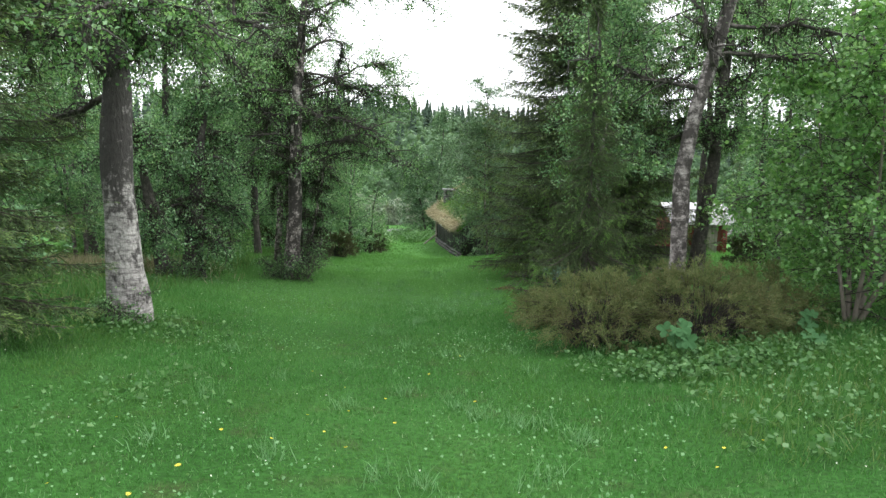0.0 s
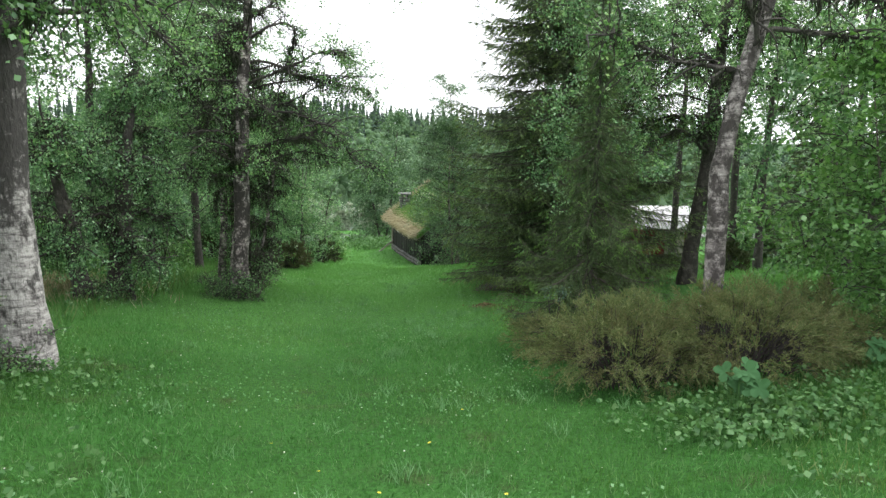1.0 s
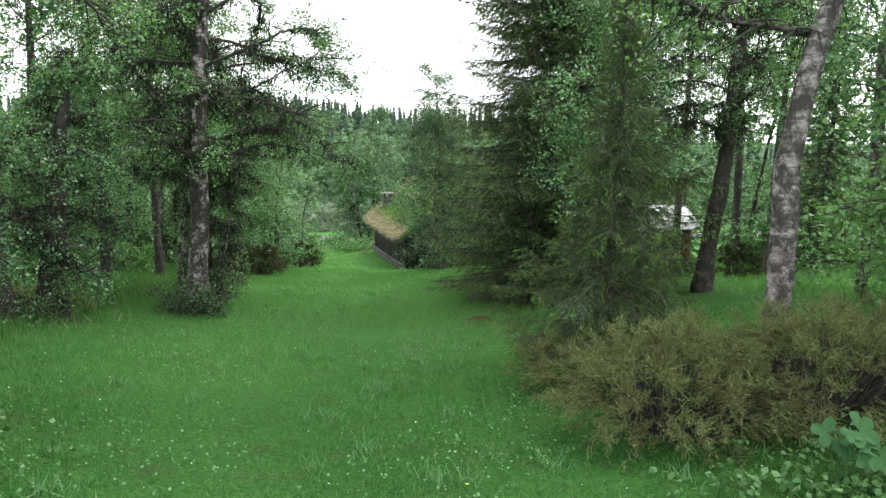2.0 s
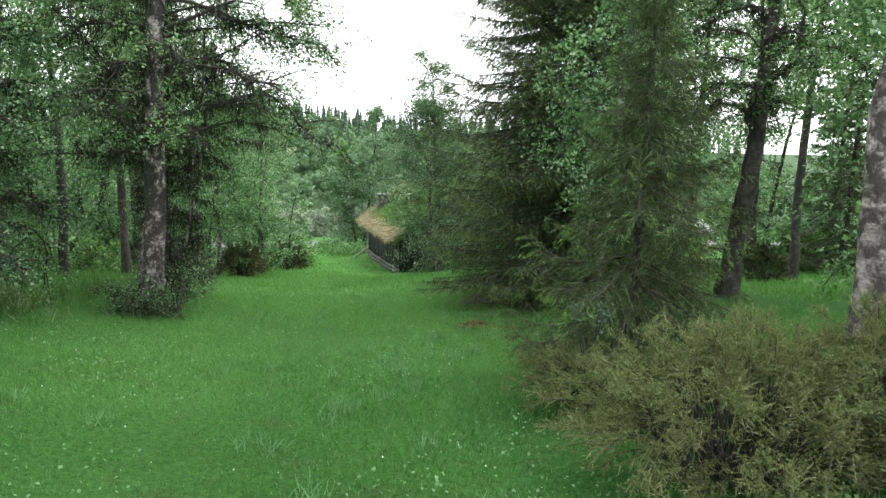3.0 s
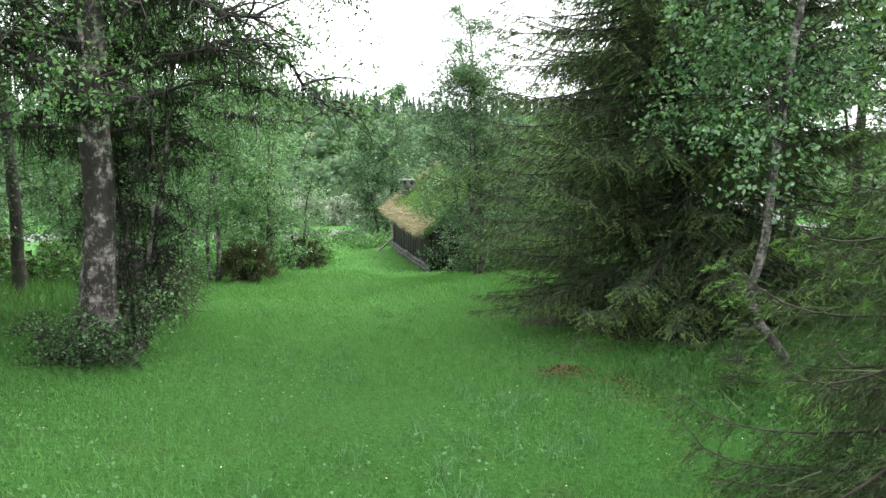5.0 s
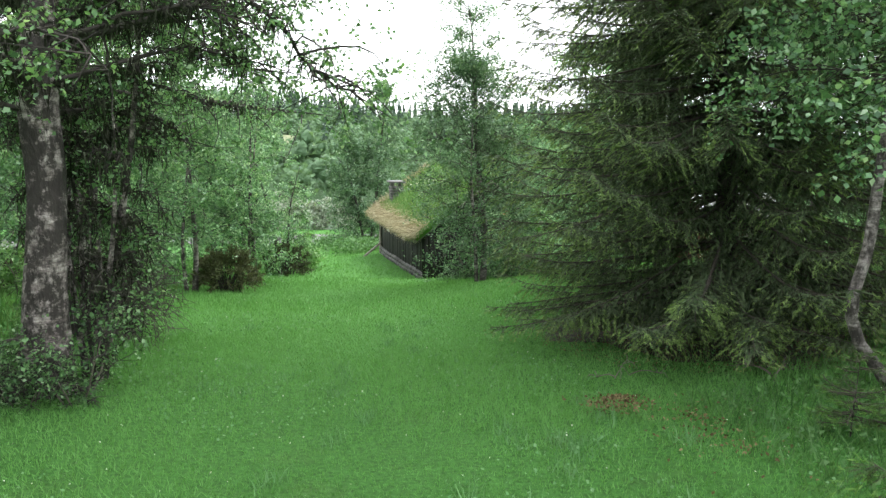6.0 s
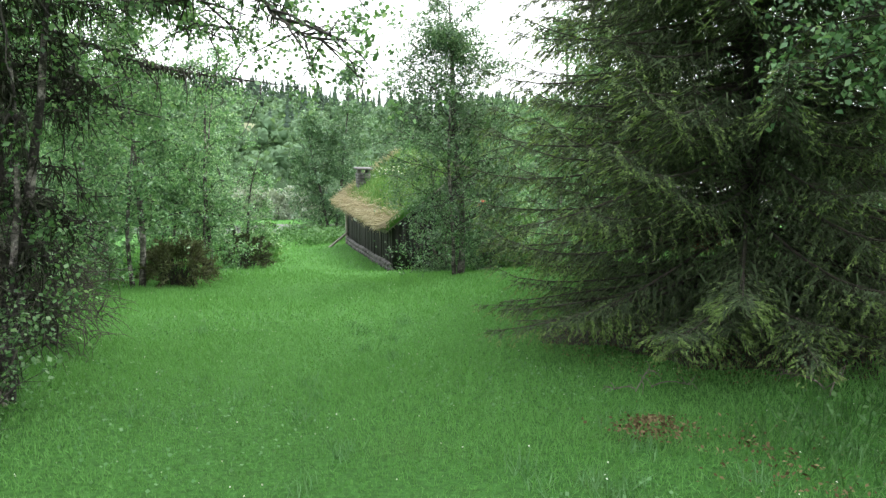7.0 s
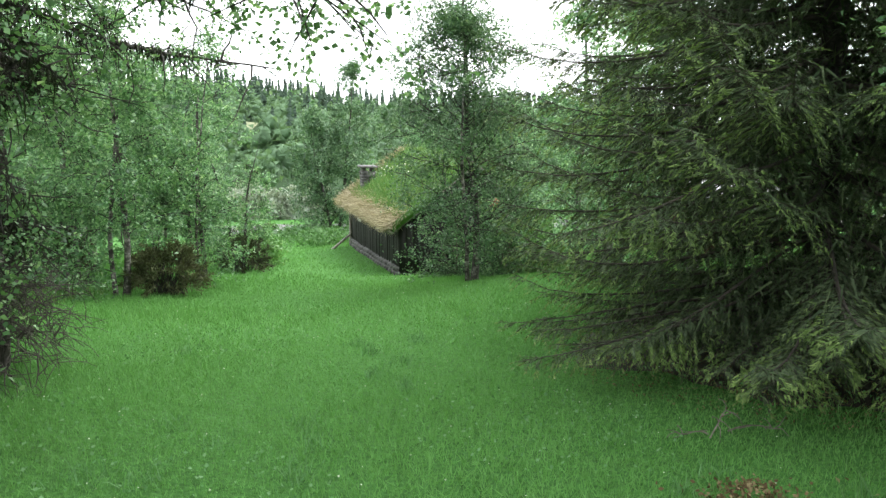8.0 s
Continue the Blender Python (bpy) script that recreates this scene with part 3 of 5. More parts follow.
def spruce(name, place, label, seed, height, radius, trunk_r, whorl=0.3, per_whorl=8, low=0.25, power=0.85, ragged=0.2, fall=0.35, flick=0.15,
           hang=0.4, gap=0.06, twig_len=0.4, shoot=0.07, shoot_gap=0.03, wide=0.018, needle=0.0, per_metre=90, fresh=0.6, fresh_from=0.45, core=14, needle_mat=None, fresh_mat=None, dead=0, group="spruces"):
    """A spruce: tiers of sweeping boughs, each a flat spray of twigs set with short shoots, paler new shoots at the rim, dead twigs within.
    fall and flick: how far a bough sinks and lifts again at its end; hang: how far its twigs hang."""
    rng = np.random.default_rng(seed)
    ob = thing(name, place, label, "spruce", group)
    line = bend((0, 0, -0.15), (0, 0, 1), height + 0.15, 10, rng, wander=0.015)
    part("trunk", Shape().tube(line, trunk_r * np.linspace(1.2, 0.06, 11), 9).mesh("trunk", M_DARK_BARK, True), ob)
    wood, old, new_shoots = Shape(), Shape(), Shape()
    up = np.array([0, 0, 1.0])
    z = low
    while z < height * 0.985:
        f = (height - z) / (height - low)
        reach = radius * f**power * min(1.0, 0.8 + 0.25 * (z - low))
        turn = rng.random() * 6.28
        count = max(4, int(round(per_whorl * (0.55 + 0.45 * f))))
        for j in range(count):
            az = turn + 6.28 * (j + rng.normal(0, 0.22)) / count
            ln = reach * rng.uniform(1 - ragged * 1.7, 1 + ragged * 0.6) + 0.06
            out = np.array([np.cos(az), np.sin(az), 0])
            cross = np.array([-out[1], out[0], 0])
            s = np.linspace(0, 1, 9)[:, None]
            sink = fall * rng.uniform(0.6, 1.35) * (0.35 + 0.65 * f)
            p0 = along(line, [(z + rng.normal(0, 0.06)) / height])[0]
            pts = p0 + out * ln * s + cross * ln * rng.normal(0, 0.10) * s**2 + up * ln * (0.12 * (1 - f) * s - sink * s**1.25 + flick * rng.uniform(0.5, 1.4) * s**4)
            floor_z = land(pts[:, 0] + place[0], pts[:, 1] + place[1]) - place[2] + (0.30 + 0.25 * rng.random()) * min(1.0, 0.4 * radius)
            pts[:, 2] = np.where(pts[:, 2] < floor_z + 0.3, floor_z + 0.3 * np.exp(np.minimum(0, pts[:, 2] - floor_z - 0.3) / 0.3), pts[:, 2])
            wood.tube(pts, np.linspace(0.004 + 0.007 * ln, 0.002, 9), 4, False)
            # twigs to both sides, longest in the middle of the bough
            nt = max(5, int(ln * 0.85 / gap * 2))
            t = np.sort(rng.uniform(0.16, 1.0, nt))
            sgn = np.where(np.arange(nt) % 2, 1.0, -1.0)[:, None]
            q = along(pts, t)
            tan = unit(along(pts, np.minimum(t + 0.08, 1)) - along(pts, t - 0.08))
            tl = np.minimum(twig_len * ln, 0.56) * (np.clip(1.22 - t, 0, 1) * np.clip(0.35 + 1.6 * t, 0, 1))[:, None] * rng.uniform(0.65, 1.25, (nt, 1)) + 0.05
            tw = unit(tan * rng.uniform(0.45, 0.95, (nt, 1)) + cross * sgn * rng.uniform(0.5, 1.0, (nt, 1)) - up * rng.uniform(0.0, 1.0, (nt, 1)) * hang)
            low_z = land(q[:, 0] + place[0], q[:, 1] + place[1]) - place[2] + 0.05
            room = np.clip((q[:, 2] - low_z) / 0.45, 0.05, 1)[:, None]
            tw[:, 2:] *= room
            e = q + tw * tl - up * tl * 0.35 * hang * room
            thin(wood, q, e, 0.0015 if needle else 0.003, rng)
            coarse = 1.0 if f > 0.5 or needle else 1.7
            n = np.maximum(3, (tl[:, 0] / (shoot_gap * coarse)).astype(int))
            k = np.repeat(np.arange(nt), n)
            u = rng.uniform(0.05, 1.0, (len(k), 1))
            at = q[k] + tw[k] * tl[k] * u - up * tl[k] * 0.35 * hang * room[k] * u**2
            face = unit(rng.normal(0, 0.55, (len(k), 3)) + up)
            w2 = unit(tw[k] + unit(np.cross(tw[k], face)) * np.where(rng.random((len(k), 1)) < 0.5, 0.75, -0.75) * rng.uniform(0.3, 1.2, (len(k), 1)) - up * 0.35 * hang)
            l2 = shoot * (1.15 - 0.45 * u) * rng.uniform(0.65, 1.25, (len(k), 1))
            young = rng.random(len(k)) < fresh * np.clip((u[:, 0] - 0.35) * 2.6, 0, 1) * np.clip((t[k] - fresh_from) * 3.5, 0, 1)
            for mask, sh in ((~young, old), (young, new_shoots)):
                if needle:
                    needles(sh, at[mask], (at + w2 * l2)[mask], per_metre, needle, needle * 0.24, rng)
                    sprigs(sh, at[mask], (at + w2 * l2)[mask], 0.007, rng, False)
                else:
                    spikes(sh, at[mask], w2[mask], l2[mask] * coarse**0.5, wide * coarse, rng, face[mask])
            # close dark inner twigs
            if core:
                c0 = along(pts, rng.uniform(0.0, 0.62, core)) + rng.normal(0, 0.07 * ln + 0.02, (core, 3)) * [1, 1, 0.5]
                c1 = c0 + unit(rng.normal(0, 0.6, (core, 3)) + out * 0.8 - up * 0.8) * rng.uniform(0.12, 0.3, (core, 1))
                spikes(old, c0, unit(c1 - c0), np.linalg.norm(c1 - c0, axis=1, keepdims=True), 0.018 if not needle else 0.010, rng, rng.normal(0, 1, (core, 3)))
                # shoots close along the bough itself
                na = int(ln / shoot_gap)
                b0 = along(pts, rng.uniform(0.15, 1.0, na))
                bw = unit(out * 0.9 + cross * rng.uniform(-1, 1, (na, 1)) + rng.normal(0, 0.3, (na, 3)))
                spikes(old, b0, bw, shoot * rng.uniform(0.6, 1.1, (na, 1)), max(wide, 0.006) if not needle else 0.006, rng, up + rng.normal(0, 0.5, (na, 3)))
            if dead and f > 0.45:
                d0 = along(pts, rng.uniform(0.05, 0.75, dead))
                thin(wood, d0, d0 + unit(rng.normal(0, 1, (dead, 3)) * [1, 1, 0.4] - up * 0.5) * rng.uniform(0.15, 0.45, (dead, 1)), 0.004, rng)
        z += whorl * rng.uniform(0.75, 1.25) * (0.6 + 0.4 * f)
    tagged(part("branchwork", wood.mesh("branchwork", M_SPRUCE_TWIG, True), ob), kind="stuff")
    part("foliage", old.mesh("foliage", needle_mat or M_NEEDLE), ob)
    tagged(part("new_growth", new_shoots.mesh("new_growth", fresh_mat or M_NEW_SHOOT), ob, "pale yellow-green new shoots at the branch tips"), kind="stuff")
    return ob


def juniper(name, place, label, seed, size, shoots=260, mat=None, density=150, needle=0.022, width=0.007, group="junipers", sprig=0.02):
    """A spreading juniper: arching stems from the base, each with short prickly side shoots."""
    rng = np.random.default_rng(seed)
    ob = thing(name, place, label, "bush", group)
    wood, green = Shape(), Shape()
    za, zb = [], []
    sx, sy, sz = size
    for i in range(shoots):
        az, el = rng.random() * 2 * np.pi, rng.uniform(0.02, 1.0) ** 0.8
        base = np.array([np.cos(az) * sx, np.sin(az) * sy, 0]) * rng.uniform(0.0, 0.42)
        tip = np.array([np.cos(az) * sx * (1 - el**2.2) ** 0.5, np.sin(az) * sy * (1 - el**2.2) ** 0.5, sz * el]) * rng.uniform(0.72, 1.08)
        s = np.linspace(0, 1, 5)[:, None]
        pts = base * (1 - s) + tip * s + [0, 0, 0.18 * sz] * np.sin(np.pi * s) + rng.normal(0, 0.02, (5, 3)) + [0, 0, 0.02]
        wood.tube(pts, np.linspace(0.006, 0.002, 5), 3, False)
        ln = np.linalg.norm(tip - base)
        nt = int(6 + 19 * ln)
        t = rng.uniform(0.35, 1.0, nt) ** 0.6
        q = along(pts, t)
        w = unit(unit(pts[-1] - pts[2]) * 1.0 + rng.normal(0, 0.45, (nt, 3)) + [0, 0, 0.1])
        e = q + w * rng.uniform(0.05, 0.12, (nt, 1))
        za.append(q), zb.append(e)
        qi = np.repeat(np.arange(nt), 2)
        q2 = q[qi] + (e - q)[qi] * rng.uniform(0.3, 0.9, (nt * 2, 1))
        e2 = q2 + unit(w[qi] + rng.normal(0, 0.6, (nt * 2, 3))) * rng.uniform(0.04, 0.09, (nt * 2, 1))
        za.append(q2), zb.append(e2)
    a, b = np.vstack(za), np.vstack(zb)
    lift = np.maximum(0, 0.015 - a[:, 2])
    a[:, 2] += lift
    b[:, 2] = np.maximum(b[:, 2], 0.01)
    if sprig:
        sprigs(green, a, b, sprig, rng, False)
    if density:
        needles(green, a, b, density, needle, width, rng, 0.7)
    tagged(part("stemwork", wood.mesh("stemwork", M_BRANCH), ob, "brown woody stems"), kind="stuff")
    part("foliage", green.mesh("foliage", mat or M_JUNIPER), ob)
    return ob


def put_copy(ob, x, y, turn, scale=1.0, tall=1.0, label=""):
    c = copy_thing(ob, pose(*on(x, y), 0, 0, turn) @ Matrix.Diagonal((scale, scale, scale * tall, 1)))
    return tagged(c, label)


# the single trees beside the lawn
V = lambda *c: np.array(c)
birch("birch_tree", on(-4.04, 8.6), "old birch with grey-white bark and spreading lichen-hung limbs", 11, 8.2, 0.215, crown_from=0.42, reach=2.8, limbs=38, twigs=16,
      per_twig=36, leaf=0.05, bark=M_WHITE_BARK, lichen=12, lean=(-0.10, 0), droop=0.3, fill=0.15, made_leaf=0.8,
      own_limbs=[(0.40, V(0.95, -0.42, 0.10), 3.2), (0.50, V(0.95, -0.15, 0.1), 3.4), (0.46, V(0.96, 0.15, 0.1), 3.4), (0.48, V(0.8, -0.75, 0.05), 3.0), (0.43, V(0.85, 0.35, 0.25), 3.2), (0.36, V(-0.9, -0.3, 0.05), 2.4), (0.38, V(-0.5, -0.8, 0.2), 2.2), (0.47, V(0.5, -0.9, 0.25), 2.6), (0.45, V(-0.6, 0.8, 0.1), 2.6), (0.42, V(-0.95, 0.1, 0.15), 2.6)])
birch("birch_tree", on(-3.36, 14.95), "old birch with flaking pinkish-white bark and lichen-hung limbs", 12, 8.2, 0.165, 1, 0.29, 2.7, 52, 21, 30, 0.045,
      M_OLD_BARK, lichen=18, lean=(-0.025, 0), droop=0.2, fill=0.15, made_leaf=1.5,
      own_limbs=[(0.37, V(0.9, 0.45, 0.05), 2.9), (0.40, V(0.95, 0.3, 0.1), 3.1), (0.43, V(0.85, 0.55, 0.05), 2.8), (0.46, V(0.95, 0.25, 0.15), 3.0), (0.50, V(0.92, 0.40, 0.15), 3.4), (0.55, V(0.95, 0.2, 0.2), 3.4), (0.60, V(0.95, 0.3, 0.2), 3.5), (0.65, V(0.95, 0.15, 0.15), 3.5), (0.70, V(0.9, 0.35, 0.25), 3.2), (0.75, V(0.95, 0.1, 0.25), 3.2), (0.80, V(0.9, 0.3, 0.3), 2.8),
                 (0.5, V(-0.9, 0.3, 0.2), 2.3), (0.44, V(-0.9, -0.2, 0.2), 2.0)])
birch("birch_tree", on(-3.2, 15.45), "thin dark stems with dead twigs and lichen beside an old birch", 27, 4.2, 0.045, 4, 0.2, 0.55, 15, 7, 9, 0.045, M_OLD_BARK, lichen=5, droop=0.6, spread=0.15, fill=0.10)
birch("birch_tree", on(-4.1, 17.4), "dark lichen-covered birch with low dead twigs", 25, 7.8, 0.12, 2, 0.30, 2.2, 26, 14, 36, 0.04, M_OLD_BARK, M_PALE_LEAF, lean=(-0.02, 0.0), lichen=34, droop=0.45, fill=0.16, spread=0.06,
      own_limbs=[(0.38, V(0.95, 0.45, -0.06), 3.7), (0.41, V(0.95, 0.35, -0.06), 3.5), (0.36, V(0.95, 0.2, -0.05), 2.4), (0.46, V(0.9, 0.3, 0.05), 2.8), (0.55, V(0.95, 0.1, 0.25), 2.8), (0.22, V(0.8, -0.3, -0.05), 1.0), (0.40, V(-0.8, -0.5, 0.1), 2.0)])
birch("birch_tree", on(-5.18, 13.25), "low crooked birch with a thick dark foot and a rounded crown", 13, 3.9, 0.20, 2, 0.27, 1.6, 30, 14, 28, 0.048, M_DARK_BARK, M_PALE_LEAF, lichen=8, droop=0.45, fill=0.15, spread=0.35,
      own_limbs=[(0.30, V(-0.9, -0.3, 0.1), 1.4), (0.30, V(0.7, -0.6, 0.0), 1.2), (0.34, V(0.3, 0.9, 0.2), 1.4)])
birch("birch_tree", on(3.02, 8.75), "leaning old birch with banded grey bark", 14, 8.0, 0.112, 1, 0.52, 2.1, 20, 15, 32, 0.05, M_GREY_BARK, lean=(0.05, 0), fill=0.15, lichen=12, droop=0.3,
      own_limbs=[(0.40, V(-0.9, 0.35, 0.05), 1.9), (0.45, V(0.9, -0.2, 0.1), 2.2), (0.43, V(0.5, -0.9, 0.15), 1.9), (0.50, V(0.9, 0.4, 0.1), 2.4), (0.55, V(-0.6, 0.8, 0.2), 2.2)])
birch("birch_tree", on(5.86, 15.6), "tall dark-stemmed birch hung with black lichen", 15, 8.5, 0.16, 1, 0.36, 2.8, 30, 15, 32, 0.06, M_DARK_BARK, lean=(0.0, 0), lichen=20, droop=0.4, fill=0.19,
      own_limbs=[(0.36, V(-0.9, -0.3, 0.0), 2.3), (0.42, V(-0.8, 0.3, 0.1), 2.2), (0.48, V(0.9, -0.3, 0.1), 2.6), (0.4, V(0.9, 0.3, 0.1), 2.4), (0.55, V(-0.9, 0.1, 0.2), 2.4), (0.34, V(-0.8, -0.5, -0.05), 1.9)])
birch("young_birch", on(3.15, 13.9), "slender young birch with a crooked pale stem beside a spruce", 16, 6.6, 0.045, 1, 0.34, 1.6, 46, 15, 30, 0.055, M_GREY_BARK, M_PALE_LEAF, lean=(-0.09, 0), droop=0.25, fill=0.15,
      crook=[(0.30, 0.0, 0.32), (-0.10, 0.75, 0.3)])
birch("young_birch", on(1.62, 23.3), "slim birch with a brownish stem standing before the house", 17, 6.4, 0.065, 2, 0.12, 1.85, 56, 13, 30, 0.048, M_GREY_BARK, M_DULL_LEAF, droop=0.12, spread=0.2, rise=(0.3, 1.1), fill=0.15, plain=True)
birch("leafy_bush", on(1.85, 26.2), "green leafy bush by the corner of the house", 18, 2.0, 0.03, 5, 0.03, 0.75, 9, 9, 16, 0.065, M_TWIG, M_DULL_LEAF, group="bushes", category="bush", spread=0.6)
birch("leafy_bush", on(2.45, 24.6), "green leafy bush under the slim birch", 20, 2.2, 0.03, 5, 0.03, 0.85, 9, 9, 16, 0.065, M_TWIG, M_PALE_LEAF, group="bushes", category="bush", spread=0.5)
for x, y, h, sd in ((-4.05, 8.35, 0.45, 81), (-3.05, 14.72, 1.0, 82), (-3.42, 14.62, 0.5, 83), (-3.78, 14.8, 0.7, 86), (-5.0, 13.1, 0.5, 84)):
    birch("leafy_sprouts", on(x, y), "leafy sprouts round the foot of a birch", sd, h, 0.010, 6, 0.1, 0.3, 6, 5, 11, 0.036, M_TWIG, M_BIRCH_LEAF, group="sprouts", category="bush", spread=1.3, fill=0.10, droop=0.1)
low_bush = birch("leafy_bush", on(13.6, 23.4), "low green bush at the edge of the grass", 85, 1.5, 0.02, 5, 0.04, 0.85, 8, 8, 12, 0.09, M_TWIG, M_BROAD_LEAF, group="bushes", category="bush", spread=0.7)
for x, y, s in ((7.3, 19.4, 0.4), (12.4, 26.0, 0.9), (13.2, 25.0, 1.3), (-8.0, 20.4, 1.0), (-9.6, 19.0, 1.15), (-6.4, 21.0, 0.7), (-10.8, 21.5, 1.3), (-7.6, 17.6, 0.9), (-2.9, 30.6, 0.9), (3.3, 25.2, 1.0)):
    copy_thing(low_bush, pose(*on(x, y), 0, 0, 77 * x) @ Matrix.Scale(s, 4))
birch("rowan_bush", on(5.3, 8.6), "broad-leaved bush full of fresh green leaves", 19, 4.4, 0.045, 5, 0.05, 1.7, 20, 13, 26, 0.066, M_TWIG, M_BROAD_LEAF, group="bushes", category="bush", spread=0.5, fill=0.17, droop=0.15)

spruce("spruce_tree", on(2.2, 10.5), "slender young spruce with drooping pale-tipped branches", 21, 5.2, 1.55, 0.05, whorl=0.22, per_whorl=8, low=0.45, power=1.9, ragged=0.25, fall=0.62, flick=0.42,
       hang=1.1, gap=0.040, twig_len=0.42, shoot=0.055, shoot_gap=0.019, needle=0.018, per_metre=85, fresh=1.6, fresh_from=0.62, fresh_mat=M_BRIGHT_SHOOT, core=30, needle_mat=M_NEEDLE_YOUNG, dead=5)
spruce("spruce_tree", on(3.65, 17.0), "large dense dark spruce sweeping down to the grass", 22, 10.5, 3.2, 0.12, whorl=0.28, per_whorl=15, low=0.4, power=0.45, ragged=0.15, fall=0.30, flick=0.2,
       hang=0.75, gap=0.062, twig_len=0.36, shoot=0.06, shoot_gap=0.0145, wide=0.014, fresh=1.0, fresh_from=0.42, core=46, dead=4)
spruce("spruce_tree", on(-5.0, 6.6), "dark young spruce with hanging branches", 23, 6.4, 1.6, 0.07, whorl=0.28, per_whorl=12, low=0.25, power=0.5, ragged=0.2, fall=0.35, flick=0.2,
       hang=0.5, gap=0.07, twig_len=0.4, shoot=0.06, shoot_gap=0.016, wide=0.013, fresh=0.7, core=20, needle_mat=M_NEEDLE_YOUNG)
wood_spruce = spruce("spruce_tree", on(12.6, 22.0), "dark spruce among the birches", 24, 7.5, 1.6, 0.09, whorl=0.4, per_whorl=7, low=0.3, power=0.8, fall=0.4, gap=0.12, shoot=0.13, shoot_gap=0.05, wide=0.06, fresh=0.3, core=10)

seedling = spruce("spruce_seedling", on(2.62, 13.3), "small spruce seedling with yellow-green shoots", 26, 0.62, 0.28, 0.008, whorl=0.09, per_whorl=6, low=0.05, power=0.8, fall=0.1, flick=0.2,
                  hang=0.1, gap=0.035, shoot=0.045, shoot_gap=0.02, needle=0.014, per_metre=110, fresh=1.2, fresh_from=0.2, fresh_mat=M_BRIGHT_SHOOT, core=0, needle_mat=M_NEEDLE_YOUNG, group="spruce seedlings")
put_copy(seedling, 2.95, 12.75, 120, 0.9)

# junipers
juniper("juniper_bush", on(2.0, 8.3), "low spreading brownish juniper", 31, (1.1, 0.85, 0.85), 270, None, 95, 0.017, 0.0062, sprig=0.005)
juniper("juniper_bush", on(3.15, 8.15), "low spreading brownish juniper", 32, (1.15, 0.85, 0.88), 270, None, 95, 0.017, 0.0062, sprig=0.005)
juniper("juniper_bush", on(4.1, 8.7), "low spreading brownish juniper", 33, (0.9, 0.8, 0.8), 130, None, 90, 0.018, 0.006, sprig=0.008)
juniper("juniper_bush", on(1.75, 9.9), "low sparse juniper under the young spruce", 35, (0.75, 0.7, 0.5), 110, None, 90, 0.017, 0.006, sprig=0.006)
far_juniper = juniper("juniper_bush", on(-3.05, 28.2), "compact dark juniper at the lawn's edge", 34, (0.72, 0.6, 0.8), 70, M_DARK_JUNIPER, 0, 0.05, 0.018, sprig=0.045)
for x, y, turn, s in ((-6.9, 26.9, 40, 1.5), (-8.0, 26.4, 100, 1.3), (-7.4, 22.4, 10, 1.0), (-11.5, 22.5, 150, 1.3), (8.5, 19.0, 50, 1.0), (-10.0, 21.0, 80, 1.2)):
    put_copy(far_juniper, x, y, turn, s, 1.0, "compact dark juniper under the birches")

brown_juniper = juniper("juniper_bush", on(-3.6, 23.2), "upright brownish juniper with grey-green tips", 36, (0.72, 0.5, 0.9), 150, M_BROWN_JUNIPER, 0, 0.05, 0.018, sprig=0.02)
for x, y, turn, s in ((-8.4, 21.9, 160, 1.1), (-9.6, 23.4, 30, 1.2)):
    put_copy(brown_juniper, x, y, turn, s)

# woods on both sides, from a few kinds of tree
kinds = [
    birch("birch_tree", on(-4.25, 22.9), "mid-sized birch in fresh green leaf", 41, 5.2, 0.055, 2, 0.12, 1.35, 24, 12, 32, 0.055, M_GREY_BARK, M_PALE_LEAF, droop=0.35, fill=0.16, rise=(0.3, 1.1), plain=True),
    birch("birch_tree", on(-3.5, 25.4), "mid-sized birch in fresh green leaf", 42, 5.4, 0.05, 3, 0.08, 1.2, 17, 12, 30, 0.055, M_GREY_BARK, M_PALE_LEAF, droop=0.25, fill=0.16, rise=(0.3, 1.1), plain=True),
    birch("birch_tree", on(-11.8, 25.8), "birch with a dense rounded crown", 43, 7.6, 0.09, 1, 0.08, 2.4, 38, 12, 17, 0.10, M_GREY_BARK, M_PALE_LEAF, droop=0.4, fill=0.22),
    birch("birch_tree", on(-9.5, 13.2), "birch with dark stems and low branches", 44, 7.0, 0.08, 2, 0.06, 2.1, 19, 12, 17, 0.10, M_DARK_BARK, M_PALE_LEAF, lichen=5, droop=0.45, fill=0.22),
    birch("birch_tree", on(9.8, 19.8), "tall birch with a high crown and dark stem", 45, 9.0, 0.11, 1, 0.42, 2.3, 32, 13, 21, 0.09, M_DARK_BARK, M_BIRCH_LEAF, lichen=6, droop=0.4, fill=0.20),
]
rng = np.random.default_rng(5)
